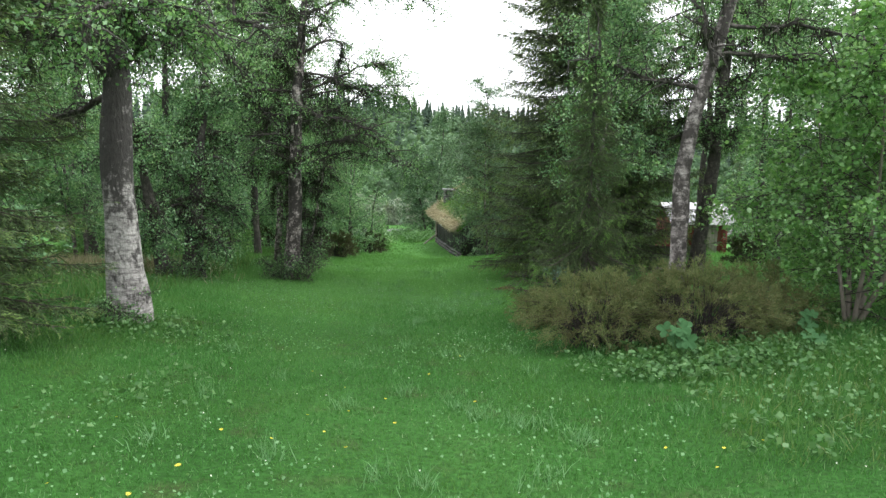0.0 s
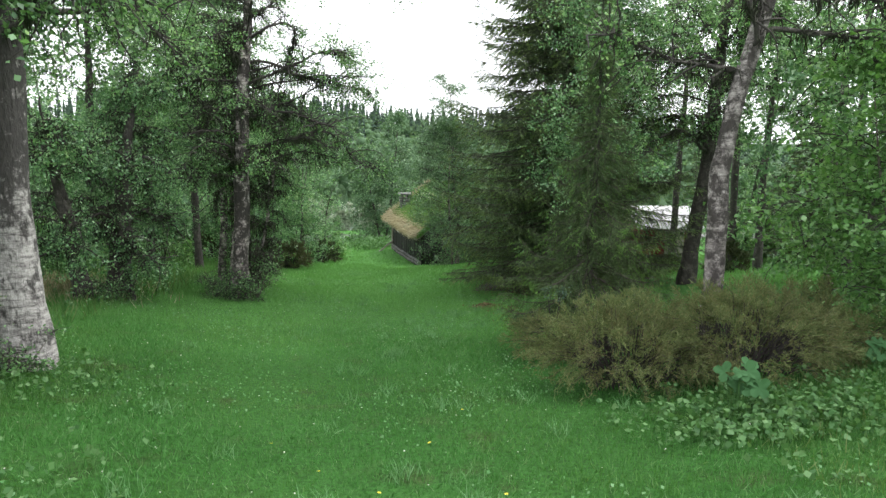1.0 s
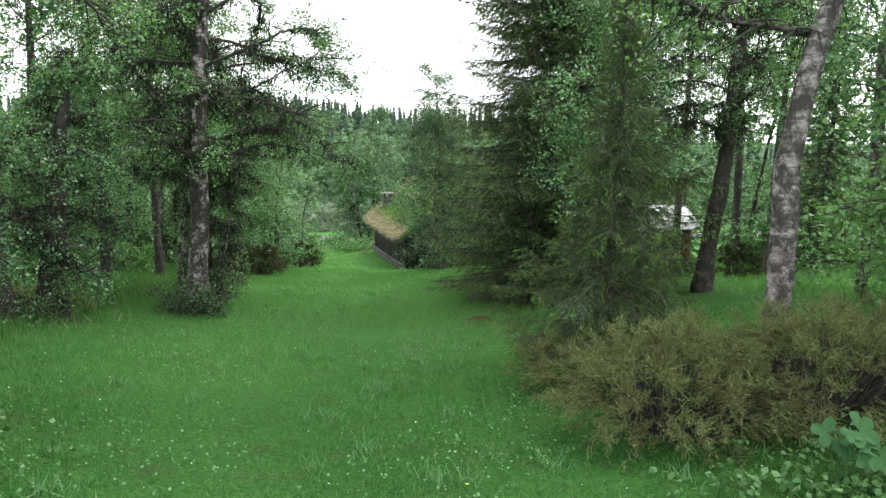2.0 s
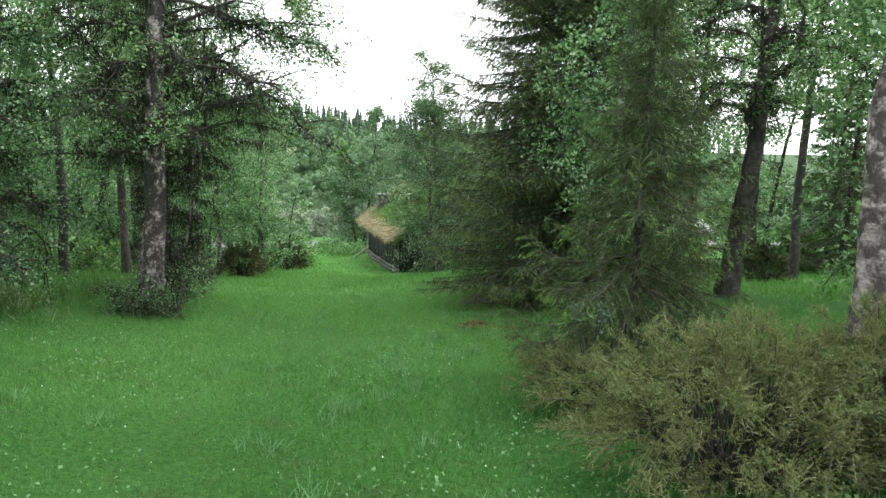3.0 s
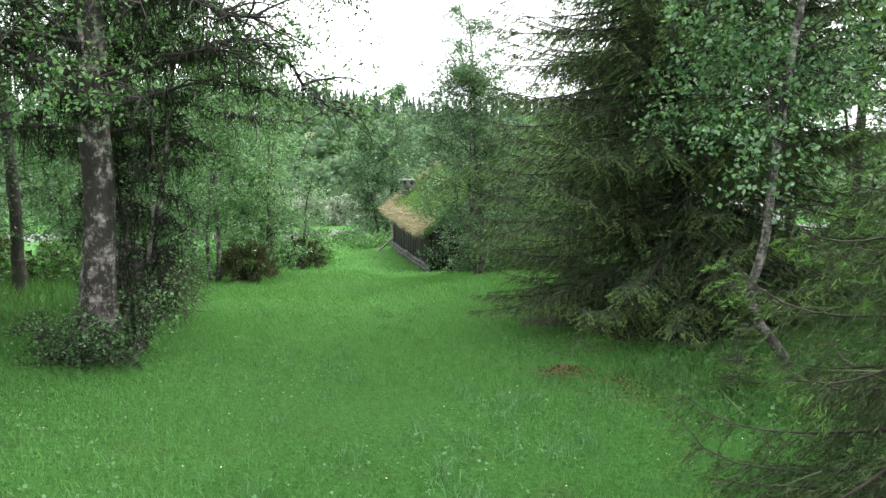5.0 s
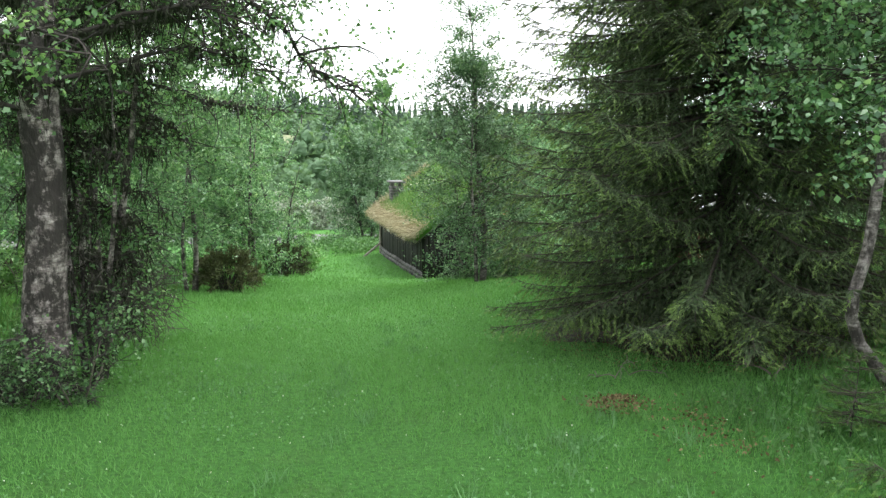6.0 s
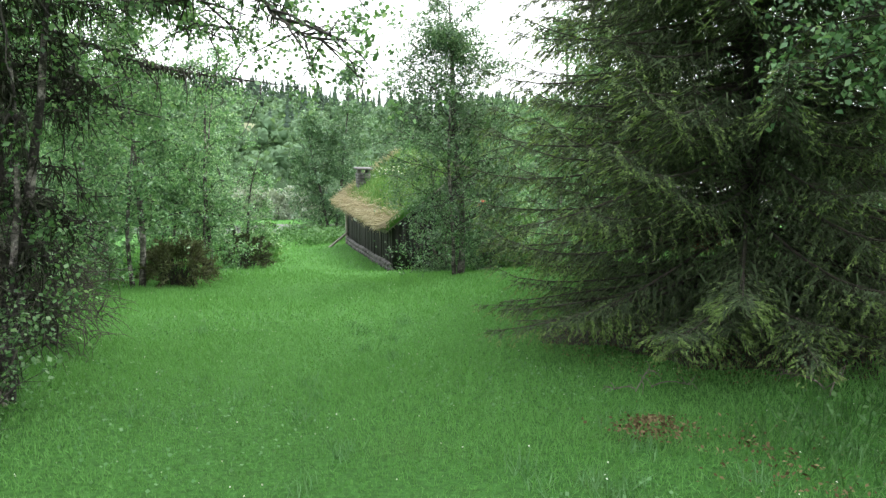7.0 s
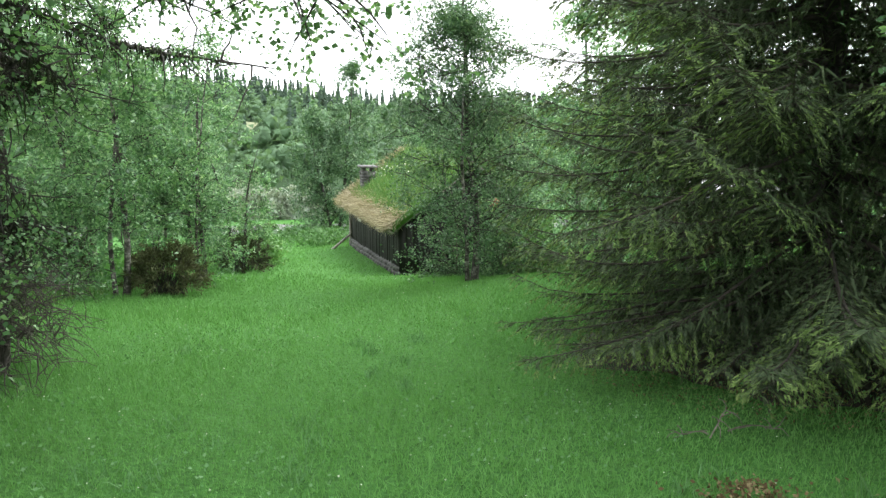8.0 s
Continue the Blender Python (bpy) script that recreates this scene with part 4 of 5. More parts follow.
SPOTS = [
    (-6.8, 24.6, 2, 0.95), (-4.6, 26.6, 1, 1.0), (-5.7, 24.9, 0, 0.95), (-3.2, 28.6, 3, 0.58), (-8.4, 25.5, 3, 1.0), (-6.6, 19.6, 4, 0.9), (-7.2, 25.8, 4, 1.2), (-6.6, 28.6, 2, 1.0), (-4.6, 30.2, 1, 0.75), (-10.8, 17.4, 0, 1.05),
    (-12.5, 23.0, 2, 1.1), (-10.8, 27.5, 2, 1.0), (-13.0, 18.5, 4, 1.25), (-8.2, 31.5, 3, 0.9), (11.4, 24.4, 4, 1.25), (7.4, 27.4, 4, 1.15), (-5.5, 35.5, 0, 0.9),
    (-10.0, 37.0, 2, 0.9), (-13.0, 12.0, 3, 1.2), (-7.0, 41.0, 1, 1.0), (-8.0, 11.0, 2, 0.9), (-10.0, 8.0, 3, 1.1),
    (-7.4, 18.6, 0, 0.9), (-7.7, 18.9, 4, 1.05), (-9.0, 17.2, 4, 1.0), (-5.6, 20.4, 4, 0.85), (-8.2, 15.2, 1, 0.85), (-15.5, 16.5, 2, 1.3), (-14.5, 26.5, 2, 1.2),
    (4.3, 20.4, 2, 0.85), (4.2, 23.6, 0, 1.0), (4.9, 27.0, 2, 0.85), (3.6, 29.5, 0, 0.75), (8.6, 12.4, 3, 1.0), (8.0, 9.2, 2, 0.9), (11.2, 14.2, 2, 1.1), (8.3, 22.2, 4, 1.0), (8.3, 14.5, 2, 0.95), (-8.6, 16.6, 4, 0.95), (-11.5, 21.5, 4, 1.1), (12.5, 25.8, 3, 1.0), (10.6, 15.6, 4, 1.05), (11.8, 19.0, 4, 1.1),
    (9.0, 36.0, 2, 1.0), (17.8, 30.0, 3, 1.1), (15.0, 20.5, 2, 1.2), (17.5, 25.0, 3, 1.2), (13.2, 9.5, 2, 1.2), (18.0, 14.0, 2, 1.4), (5.2, 34.5, 0, 1.1),
    (12.5, 42.0, 1, 1.0), (8.0, 41.0, 0, 1.1), (24.0, 22.0, 2, 1.5), (2.5, 44.0, 0, 1.1), (3.6, 50.0, 3, 0.9), (1.5, 49.0, 1, 0.9),
]
birch("birch_tree", on(-0.95, 44.5), "dark leafy tree behind the house's far end", 46, 8.6, 0.10, 2, 0.05, 1.9, 44, 13, 26, 0.11, M_DARK_BARK, M_DULL_LEAF, droop=0.1, fill=0.25, spread=0.5, rise=(0.4, 1.3))
for x, y, n, s in SPOTS:
    put_copy(kinds[n], x, y, rng.uniform(0, 360), s, rng.uniform(0.95, 1.15))
for x, y, s in ((14.0, 24.5, 1.1), (-15.5, 22.5, 1.1), (-11.5, 34.0, 0.9), (10.8, 37.5, 0.9), (19.5, 45.5, 0.8)):
    put_copy(wood_spruce, x, y, rng.uniform(0, 360), s, 1.05)

# ---- the valley and the far hill ----


def far_tree(kind, rng):
    """Places and faces of one tree far off: shingled shards for a spruce, loose clumps of leaves for a broad crown."""
    sh = Shape()
    if kind == "spruce":
        n = 120
        t = rng.random(n) ** 0.7
        az = rng.random(n) * 2 * np.pi
        r = (1 - t) * 0.17 * rng.uniform(0.6, 1.2, n) + 0.012
        p = np.stack([np.cos(az) * r, np.sin(az) * r, 0.04 + 0.94 * t - r * 0.5], 1)
        root = np.stack([0 * t, 0 * t, 0.04 + 0.96 * t + 0.01], 1)
        side = np.stack([-np.sin(az), np.cos(az), 0 * az], 1) * (0.035 + 0.03 * (1 - t))[:, None]
        sh.add(np.stack([root, p + side, p - side], 1).reshape(-1, 3), np.arange(3 * n).reshape(-1, 3))
    else:
        n = 190
        c = unit(rng.normal(0, 1, (9, 3))) * [0.20, 0.20, 0.27] * rng.uniform(0.5, 1.0, (9, 1)) + [0, 0, 0.56]
        th = np.linspace(0, 2 * np.pi, 6, endpoint=False)
        for p in c:
            # a lumpy mass of inner leaves
            r = rng.uniform(0.07, 0.10)
            ring = [[np.cos(a + k) * w, np.sin(a + k) * w, h] for h, w, k in ((-0.5, 0.85, 0), (0.35, 0.9, 0.5)) for a in th]
            v = np.array([[0, 0, -1.0]] + ring + [[0, 0, 1.0]]) * r * rng.uniform(0.7, 1.3, (14, 3)) + p
            i = np.arange(6)
            j = (i + 1) % 6
            sh.add(v, np.concatenate([np.stack([0 * i, 1 + j, 1 + i], 1), np.stack([0 * i + 13, 7 + i, 7 + j], 1), np.stack([1 + i, 1 + j, 7 + i], 1), np.stack([1 + j, 7 + j, 7 + i], 1)]))
        out = unit(rng.normal(0, 1, (n, 3)) + [0, 0, 0.3])
        at = c[rng.integers(0, 9, n)] + out * rng.uniform(0.05, 0.15, (n, 1)) * [1, 1, 0.85]
        leaves(sh, at, 0.078, rng, 0.2, 0.9, True)
    sh.tube([(0, 0, -0.02), (0.005, 0, 0.5)], [0.018, 0.008], 4)
    return sh


def far_wood(name, label, kind, material, spots, height, seed):
    rng = np.random.default_rng(seed)
    forms = []
    for i in range(5):
        s = far_tree(kind, rng)
        forms.append((np.vstack(s.v), np.vstack(s.tri) if s.tri else np.zeros((0, 3), int), np.vstack(s.quad) if s.quad else np.zeros((0, 4), int)))
    out = Shape()
    for x, y in spots:
        v, tri, quad = forms[rng.integers(5)]
        a, h = rng.random() * 6.28, height * rng.uniform(0.6, 1.15)
        ca, sa = np.cos(a), np.sin(a)
        w = h * rng.uniform(0.85, 1.2)
        out.add(np.stack([(v[:, 0] * ca - v[:, 1] * sa) * w + x, (v[:, 0] * sa + v[:, 1] * ca) * w + y, v[:, 2] * h + land(x, y)], 1), tri, quad)
    ob = new(name, out.mesh(name, material))
    return tagged(ob, label, "forest", kind="stuff")


rng = np.random.default_rng(77)


def scatter(n, x0, x1, y0, y1, keep=lambda x, y: True):
    spots = []
    while len(spots) < n:
        x, y = rng.uniform(x0, x1), rng.uniform(y0, y1)
        if keep(x, y):
            spots.append((x, y))
    return spots


clear = lambda x, y: not (-17 < x + 0.107 * (y - 150) + 16 < -9 and 150 < y < 176)
far_wood("far_spruce_forest", "dark spruce forest along the far ridge", "spruce", M_HAZY_SPRUCE, scatter(760, -100, 90, 165, 250, clear), 8.6, 1)
far_wood("hillside_spruces", "scattered spruces on the far hillside", "spruce", M_HAZY_SPRUCE, scatter(90, -90, 90, 95, 165, clear), 8.0, 2)
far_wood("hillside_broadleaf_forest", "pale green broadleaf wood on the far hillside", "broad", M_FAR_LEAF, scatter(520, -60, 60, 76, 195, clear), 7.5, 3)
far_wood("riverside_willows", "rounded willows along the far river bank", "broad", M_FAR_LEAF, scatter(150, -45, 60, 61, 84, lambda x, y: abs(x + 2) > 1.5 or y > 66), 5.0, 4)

field = Shape()
fx, fy = np.meshgrid(np.linspace(-21.5, -17.5, 6), np.linspace(148, 164, 10))
kk = (np.arange(9)[:, None] * 6 + np.arange(5)[None]).reshape(-1, 1)
field.add(np.stack([fx, fy, land(fx, fy) + 0.3], -1).reshape(-1, 3), None, kk + [0, 1, 7, 6])
tagged(new("hay_field", field.mesh("hay_field", rough_material("pale_hay", [(0.3, (0.20, 0.23, 0.12)), (0.7, (0.27, 0.29, 0.16))], 1.5, rough=0.95))), "pale mown field on the far hillside", "field", kind="structure")

# the river bed of pale stones and shallow water
bed = Shape()
xs, ys = np.linspace(-60, 60, 90), np.linspace(51.5, 55.5, 7)
BX, BY = np.meshgrid(xs, ys)
BY = BY + 1.5 * np.sin(BX / 17) + 0.4 * np.sin(BX / 3.1)
kk = (np.arange(6)[:, None] * 90 + np.arange(89)[None]).reshape(-1, 1)
bed.add(np.stack([BX, BY, land(BX, BY) + 0.05 + 0.05 * np.sin(BX * 3 + BY * 5)], -1).reshape(-1, 3), None, kk + [0, 1, 91, 90])
tagged(new("river_bed", bed.mesh("river_bed", M_GRAVEL, True)), "pale gravel bed along the river", "river", kind="structure")

silver = birch("willow_bush", on(-4.6, 59.0), "silvery grey willow bush beside the river", 51, 2.6, 0.04, 5, 0.05, 1.3, 8, 8, 10, 0.18, M_TWIG, M_SILVER_LEAF, group="willow bushes", category="bush", spread=0.6, fill=0.2)
for x, y, turn, s in ((-2.6, 59.6, 70, 1.0), (-6.8, 59.4, 140, 1.15), (-9.2, 58.6, 220, 1.1), (-12.0, 59.2, 300, 1.2), (-14.6, 58.0, 10, 1.1), (-1.0, 60.5, 180, 0.9)):
    put_copy(silver, x, y, turn, s)

# ---- the turf-roofed log house ----
NEAR, FAR_END = np.array([0.77, 28.8]), np.array([-0.33, 35.2])
run = FAR_END - NEAR
LONG = float(np.hypot(*run))
house_turn = math.degrees(math.atan2(run[1], run[0])) - 90
# local axes: y along the wall from the near corner, x into the house
HOUSE_W, EAVE, RIDGE, FLOOR = 4.0, -1.98, -0.46, -3.55
rng = np.random.default_rng(8)
house = thing("log_house", (NEAR[0], NEAR[1], 0), "old dark tarred timber house with a grassy turf roof", "house", turn=house_turn)


def local_land(x, y):
    m = house.matrix_world @ Vector((x, y, 0))
    return float(land(m.x, m.y))


walls = Shape()
walls.box((0.05, 0.05, FLOOR - 0.5), (0.2, LONG - 0.05, EAVE - 0.05))
walls.box((HOUSE_W - 0.2, 0.05, FLOOR - 0.5), (HOUSE_W - 0.05, LONG - 0.05, EAVE - 0.05))
for y0 in (0.05, LONG - 0.2):
    walls.box((0.2, y0, FLOOR - 0.5), (HOUSE_W - 0.2, y0 + 0.15, EAVE - 0.05))
    walls.add([(0.2, y0, EAVE - 0.05), (HOUSE_W - 0.2, y0, EAVE - 0.05), (HOUSE_W / 2, y0, RIDGE - 0.2), (0.2, y0 + 0.15, EAVE - 0.05), (HOUSE_W - 0.2, y0 + 0.15, EAVE - 0.05), (HOUSE_W / 2, y0 + 0.15, RIDGE - 0.2)],
              [[0, 1, 2], [3, 5, 4]], [[0, 2, 5, 3], [1, 4, 5, 2]])
part("wall", walls.mesh("wall", M_PLANK), house)
y = 0.0
while y < LONG - 0.05:
    w = min(rng.uniform(0.15, 0.21), LONG - y)
    low = local_land(0, y) + rng.uniform(0.22, 0.28)
    if low < EAVE - 0.2:
        out = rng.uniform(-0.008, 0.012)
        part("plank", Shape().box((0.01 - out, y + 0.006, low), (0.05, y + w - 0.006, EAVE - 0.02), None, 0.002, rng).mesh("plank", M_PLANK), house)
    y += w
# boards of the gable end
x = 0.02
while x < HOUSE_W - 0.1:
    w = rng.uniform(0.15, 0.21)
    part("plank", Shape().box((x + 0.005, -0.004 - rng.uniform(0, 0.015), local_land(x, 0) + 0.2), (x + w - 0.005, 0.046, EAVE - 0.05 + min(x, HOUSE_W - x - w) * 0.62), None, 0.002, rng).mesh("plank", M_PLANK), house)
    x += w
y = 0.02
while y < LONG:
    w = rng.uniform(0.2, 0.42)
    base = local_land(0, y)
    for row in range(2):
        sh = bmesh.new()
        bmesh.ops.create_icosphere(sh, subdivisions=1, radius=1)
        for v in sh.verts:
            v.co = Vector((v.co.x * 0.13, v.co.y * w * 0.54, v.co.z * 0.085)) * (1 + 0.12 * noise.noise(v.co * 2 + Vector((y * 7, row, 0)))) + Vector((0.02, y + w / 2 + row * 0.1, base + 0.06 + 0.13 * row))
        me = bpy.data.meshes.new("stone")
        sh.to_mesh(me)
        sh.free()
        me.materials.append(M_STONE)
        part("stone", me, house)
    y += w
for yy in (LONG + 0.02,):
    part("corner_post", Shape().tube([(-0.02, yy, FLOOR - 0.35), (-0.02, yy, EAVE - 0.02)], [0.06, 0.055], 8).mesh("corner_post", M_GREY_WOOD), house, "weathered corner post")
    part("brace", Shape().tube([(-0.75, yy - 0.4, local_land(-0.75, yy - 0.4) - 0.02), (-0.03, yy - 0.15, FLOOR + 0.45)], [0.045, 0.04], 6).mesh("brace", M_GREY_WOOD), house, "leaning grey wooden prop")
part("sign", Shape().box((-0.035, LONG - 1.75, EAVE - 0.52), (-0.012, LONG - 1.3, EAVE - 0.44)).mesh("sign", M_WHITE_PAINT), house, "small white board")

# roof: boarded deck, thick turf, long dry grass along the eave
rise = (RIDGE - EAVE) / (HOUSE_W / 2)
OVER = 0.28


def roof_z(x):
    return RIDGE - rise * abs(x - HOUSE_W / 2)


deck, turf = Shape(), Shape()
for lift, thick, sh, over in ((0.0, 0.06, deck, OVER), (0.062, 0.2, turf, OVER - 0.03)):
    prof = [(-over, roof_z(-over) + lift), (HOUSE_W / 2, RIDGE + lift), (HOUSE_W + over, roof_z(HOUSE_W + over) + lift)]
    prof += [(x, z + thick) for x, z in reversed(prof)]
    n = 40
    yy = np.linspace(-0.35, LONG + 0.4, n)
    v = np.array([[x, yv, z] for yv in yy for x, z in prof])
    if sh is turf:
        v += rng.normal(0, 0.018, v.shape)
    kq = (np.arange(n - 1)[:, None] * 6 + np.arange(6)[None]).reshape(-1, 1)
    j = np.tile(np.arange(6), n - 1)[:, None]
    b0 = kq - j
    quad = np.concatenate([b0 + j, b0 + (j + 1) % 6, b0 + 6 + (j + 1) % 6, b0 + 6 + j], 1)
    sh.add(v, None, np.vstack([quad, [[0, 5, 4, 1], [1, 4, 3, 2]], np.array([[0, 1, 4, 5], [1, 2, 3, 4]]) + 6 * (n - 1)]))
part("roof_deck", deck.mesh("roof_deck", M_GREY_WOOD), house)
turf_ob = part("turf", turf.mesh("turf", M_ROOF_GRASS), house, "thick turf on the roof")


def blades(shape, at, length, width, rng, way=None, loose=0.5, segs=1, curl=0.5):
    """Grass blades that stand at the places given and bend over."""
    n = len(at)
    way = unit((np.array([0, 0, 1.0]) if way is None else way) + rng.normal(0, loose, (n, 3)) * [1, 1, 0.3])
    side = unit(np.cross(way, rng.normal(0, 1, (n, 3)))) * (width / 2 * rng.uniform(0.7, 1.3, (n, 1)))
    ln = length * rng.uniform(0.5, 1.25, (n, 1)) if np.isscalar(length) else np.asarray(length)[:, None]
    flop = unit(np.cross(way, side)) * curl * ln * rng.uniform(-1, 1, (n, 1))
    tip = at + way * ln + flop - [0, 0, 0.0]
    if segs == 1:
        v = np.stack([at + side, at - side, tip], 1).reshape(-1, 3)
        shape.add(v, np.arange(3 * n).reshape(-1, 3))
    else:
        mid = at + way * ln * 0.55 + flop * 0.25
        v = np.stack([at + side, at - side, mid - side * 0.75, mid + side * 0.75, tip], 1).reshape(-1, 3)
        kk = 5 * np.arange(n)[:, None]
        shape.add(v, kk + [3, 2, 4], kk + [0, 1, 2, 3])


hay, green = Shape(), Shape()
n = 12000
hx, hy = -OVER + np.abs(rng.normal(0, 0.2, n)), rng.uniform(-0.35, LONG + 0.4, n)
hz = np.array([roof_z(v) for v in hx]) + 0.24
blades(hay, np.stack([hx, hy, hz], 1), 0.34, 0.022, rng, np.array([-0.9, 0.15, -0.35]), 0.55, 2, 0.5)
hy2, hx2 = LONG + 0.4 - np.abs(rng.normal(0, 0.18, 3000)), rng.uniform(-OVER, HOUSE_W + OVER, 3000)
blades(hay, np.stack([hx2, hy2, np.array([roof_z(v) for v in hx2]) + 0.24], 1), 0.28, 0.022, rng, np.array([-0.3, 0.5, 0.3]), 0.55, 2, 0.5)
part("dry_fringe", hay.mesh("dry_fringe", M_DRY_GRASS), house, "straw-coloured dry grass hanging over the eave")
n = 16000
hx, hy = rng.uniform(-0.1, HOUSE_W + OVER, n), rng.uniform(-0.35, LONG + 0.4, n)
blades(green, np.stack([hx, hy, np.array([roof_z(v) for v in hx]) + 0.24], 1), 0.22, 0.022, rng, None, 0.5, 1, 0.4)
part("roof_grass", green.mesh("roof_grass", M_ROOF_GRASS), house, "green grass and weeds growing on the roof")
wf = Shape()
fx, fy = rng.normal(1.0, 0.3, 60), rng.normal(LONG - 2.6, 0.7, 60)
leaves(wf, np.stack([fx, fy, np.array([roof_z(v) for v in fx]) + 0.47], 1), 0.06, rng, 0, 1.0)
tagged(part("roof_flowers", wf.mesh("roof_flowers", M_WHITE_PETAL), house, "small white flowers in the roof turf"), kind="stuff")

# chimney of flat stones with two cap stones and a slab
chim = thing("chimney_stack", (0, 0, 0), "squat stone chimney with a slab on short stone legs", "chimney")
chim.parent = house
chim.matrix_world = house.matrix_world @ pose(0.5, LONG - 0.45, roof_z(0.5))
del chim["category"]
for r_ in range(7):
    for q in range(4):
        w = rng.uniform(0.2, 0.24)
        sx, sy = ((-1, -1), (1, -1), (1, 1), (-1, 1))[q]
        sx, sy = (sx, sy) if r_ % 2 else (sy, sx)
        part("stone", Shape().box((sx * 0.115 - w / 2, sy * 0.115 - w / 2, r_ * 0.1 - 0.05), (sx * 0.115 + w / 2, sy * 0.115 + w / 2, r_ * 0.1 + 0.045), None, 0.008, rng).mesh("stone", M_STONE), chim)
for sx in (-1, 1):
    part("leg", Shape().box((sx * 0.16 - 0.06, -0.18, 0.65), (sx * 0.16 + 0.06, 0.18, 0.8), None, 0.008, rng).mesh("leg", M_STONE), chim)
part("slab", Shape().box((-0.29, -0.29, 0.8), (0.29, 0.29, 0.86), None, 0.01, rng).mesh("slab", M_STONE), chim)

# ---- the red shed ----
BX0, BX1, BY0, BY1, BE, BR = 10.3, 12.6, 30.0, 32.8, -1.70, -1.05
barn = thing("red_shed", (BX0, BY0, float(land(BX0, BY0))), "small red wooden shed with a pale metal roof", "shed")
bz = -float(land(BX0, BY0))
w_, d_, e_, t_ = BX1 - BX0, BY1 - BY0, BE + bz, BR + bz
for nm, lo, hi in (("front_wall", (0, 0, -0.3), (w_, 0.1, e_)), ("back_wall", (0, d_ - 0.1, -0.6), (w_, d_, e_)), ("end_wall", (0, 0.1, -0.5), (0.1, d_ - 0.1, e_)), ("end_wall", (w_ - 0.1, 0.1, -0.5), (w_, d_ - 0.1, e_))):
    part(nm, Shape().box(lo, hi).mesh(nm, M_RED_WOOD), barn)
for x in (0.0, w_ - 0.1):
    g = Shape().add([(x, 0, e_), (x, d_, e_), (x, d_ / 2, t_), (x + 0.1, 0, e_), (x + 0.1, d_, e_), (x + 0.1, d_ / 2, t_)], [[0, 1, 2], [3, 5, 4]], [[0, 2, 5, 3], [1, 4, 5, 2]])
    part("gable", g.mesh("gable", M_RED_WOOD), barn)
for i in range(int(w_ / 0.2)):
    part("board", Shape().box((i * 0.2 + 0.01, -0.025, -0.3), (i * 0.2 + 0.17, -0.003, e_ - 0.05)).mesh("board", M_RED_WOOD), barn)
for sgn, y0 in ((1, -0.35), (-1, d_ + 0.35)):
    slope = (t_ - e_) / (d_ / 2)
    z0 = e_ - 0.35 * slope
    n = 28
    xs = np.linspace(-0.3, w_ + 0.3, n)
    wave = 0.02 * (np.arange(n) % 2)
    v = np.array([[x, yy, zz + wv + th] for th in (0.02, 0.05) for x, wv in zip(xs, wave) for yy, zz in ((y0, z0), (d_ / 2, t_))])
    i = 2 * np.arange(n - 1)[:, None]
    q = np.concatenate([i + [0, 2, 3, 1], i + [0, 1, 3, 2] + 2 * n, i + [0, 0, 2, 2] + [0, 2 * n, 2 * n, 0]])
    part("roof_sheet", Shape().add(v, None, q).mesh("roof_sheet", M_METAL_ROOF), barn, "pale corrugated metal roof")
part("door", Shape().box((1.0, -0.05, -0.25), (1.85, -0.027, e_ - 0.15)).mesh("door", M_GREY_WOOD), barn)

# ---- small plants and litter ----
rng = np.random.default_rng(21)


def lobed_leaf(shape, at, size, way, tilt, rng, lobes=7):
    """A large round lobed leaf with raised rim on a stalk's end."""
    n = lobes * 4
    th = np.linspace(-2.75, 2.75, n)
    r = size * (0.38 + 0.62 * np.abs(np.cos(th * lobes / 5.5 * 1.57)) ** 0.7) * rng.uniform(0.95, 1.05, n)
    p = np.stack([np.cos(th) * r, np.sin(th) * r, 0.18 * r * np.abs(np.sin(th)) + 0.05 * r * np.sin(th * 7)], 1)
    ring = np.vstack([[0, 0, 0], p * [0.5, 0.5, 0.35], p])
    m = np.array(Euler((0.7 + tilt[0], tilt[1], 0)).to_matrix() @ Matrix.Rotation(way, 3, "Z"))
    v = ring @ m.T + at
    i = np.arange(n - 1)[:, None]
    shape.add(v, i * 0 + np.concatenate([0 * i, 1 + i, 2 + i], 1), np.concatenate([1 + i, 1 + n + i, 2 + n + i, 2 + i], 1))


def big_leaf_plant(name, place, label, seed, count, size, tall, material, group):
    rng = np.random.default_rng(seed)
    ob = thing(name, place, label, "plant", group)
    for i in range(count):
        a = rng.random() * 6.28
        d = rng.uniform(0.05, 1.0) * size * 1.7
        top = np.array([np.cos(a) * d, np.sin(a) * d, tall * rng.uniform(0.6, 1.1)])
        lf = Shape()
        lobed_leaf(lf, top, size * rng.uniform(0.55, 1.1), a, (rng.normal(0, 0.3), rng.normal(0, 0.35)), rng)
        part("leaf", lf.mesh("leaf", material), ob)
        part("stalk", Shape().tube([(top[0] * 0.2, top[1] * 0.2, -0.03), (top[0] * 0.7, top[1] * 0.7, top[2] * 0.6), tuple(top)], [0.006, 0.005, 0.004], 4, False).mesh("stalk", M_HERB), ob)
    return ob


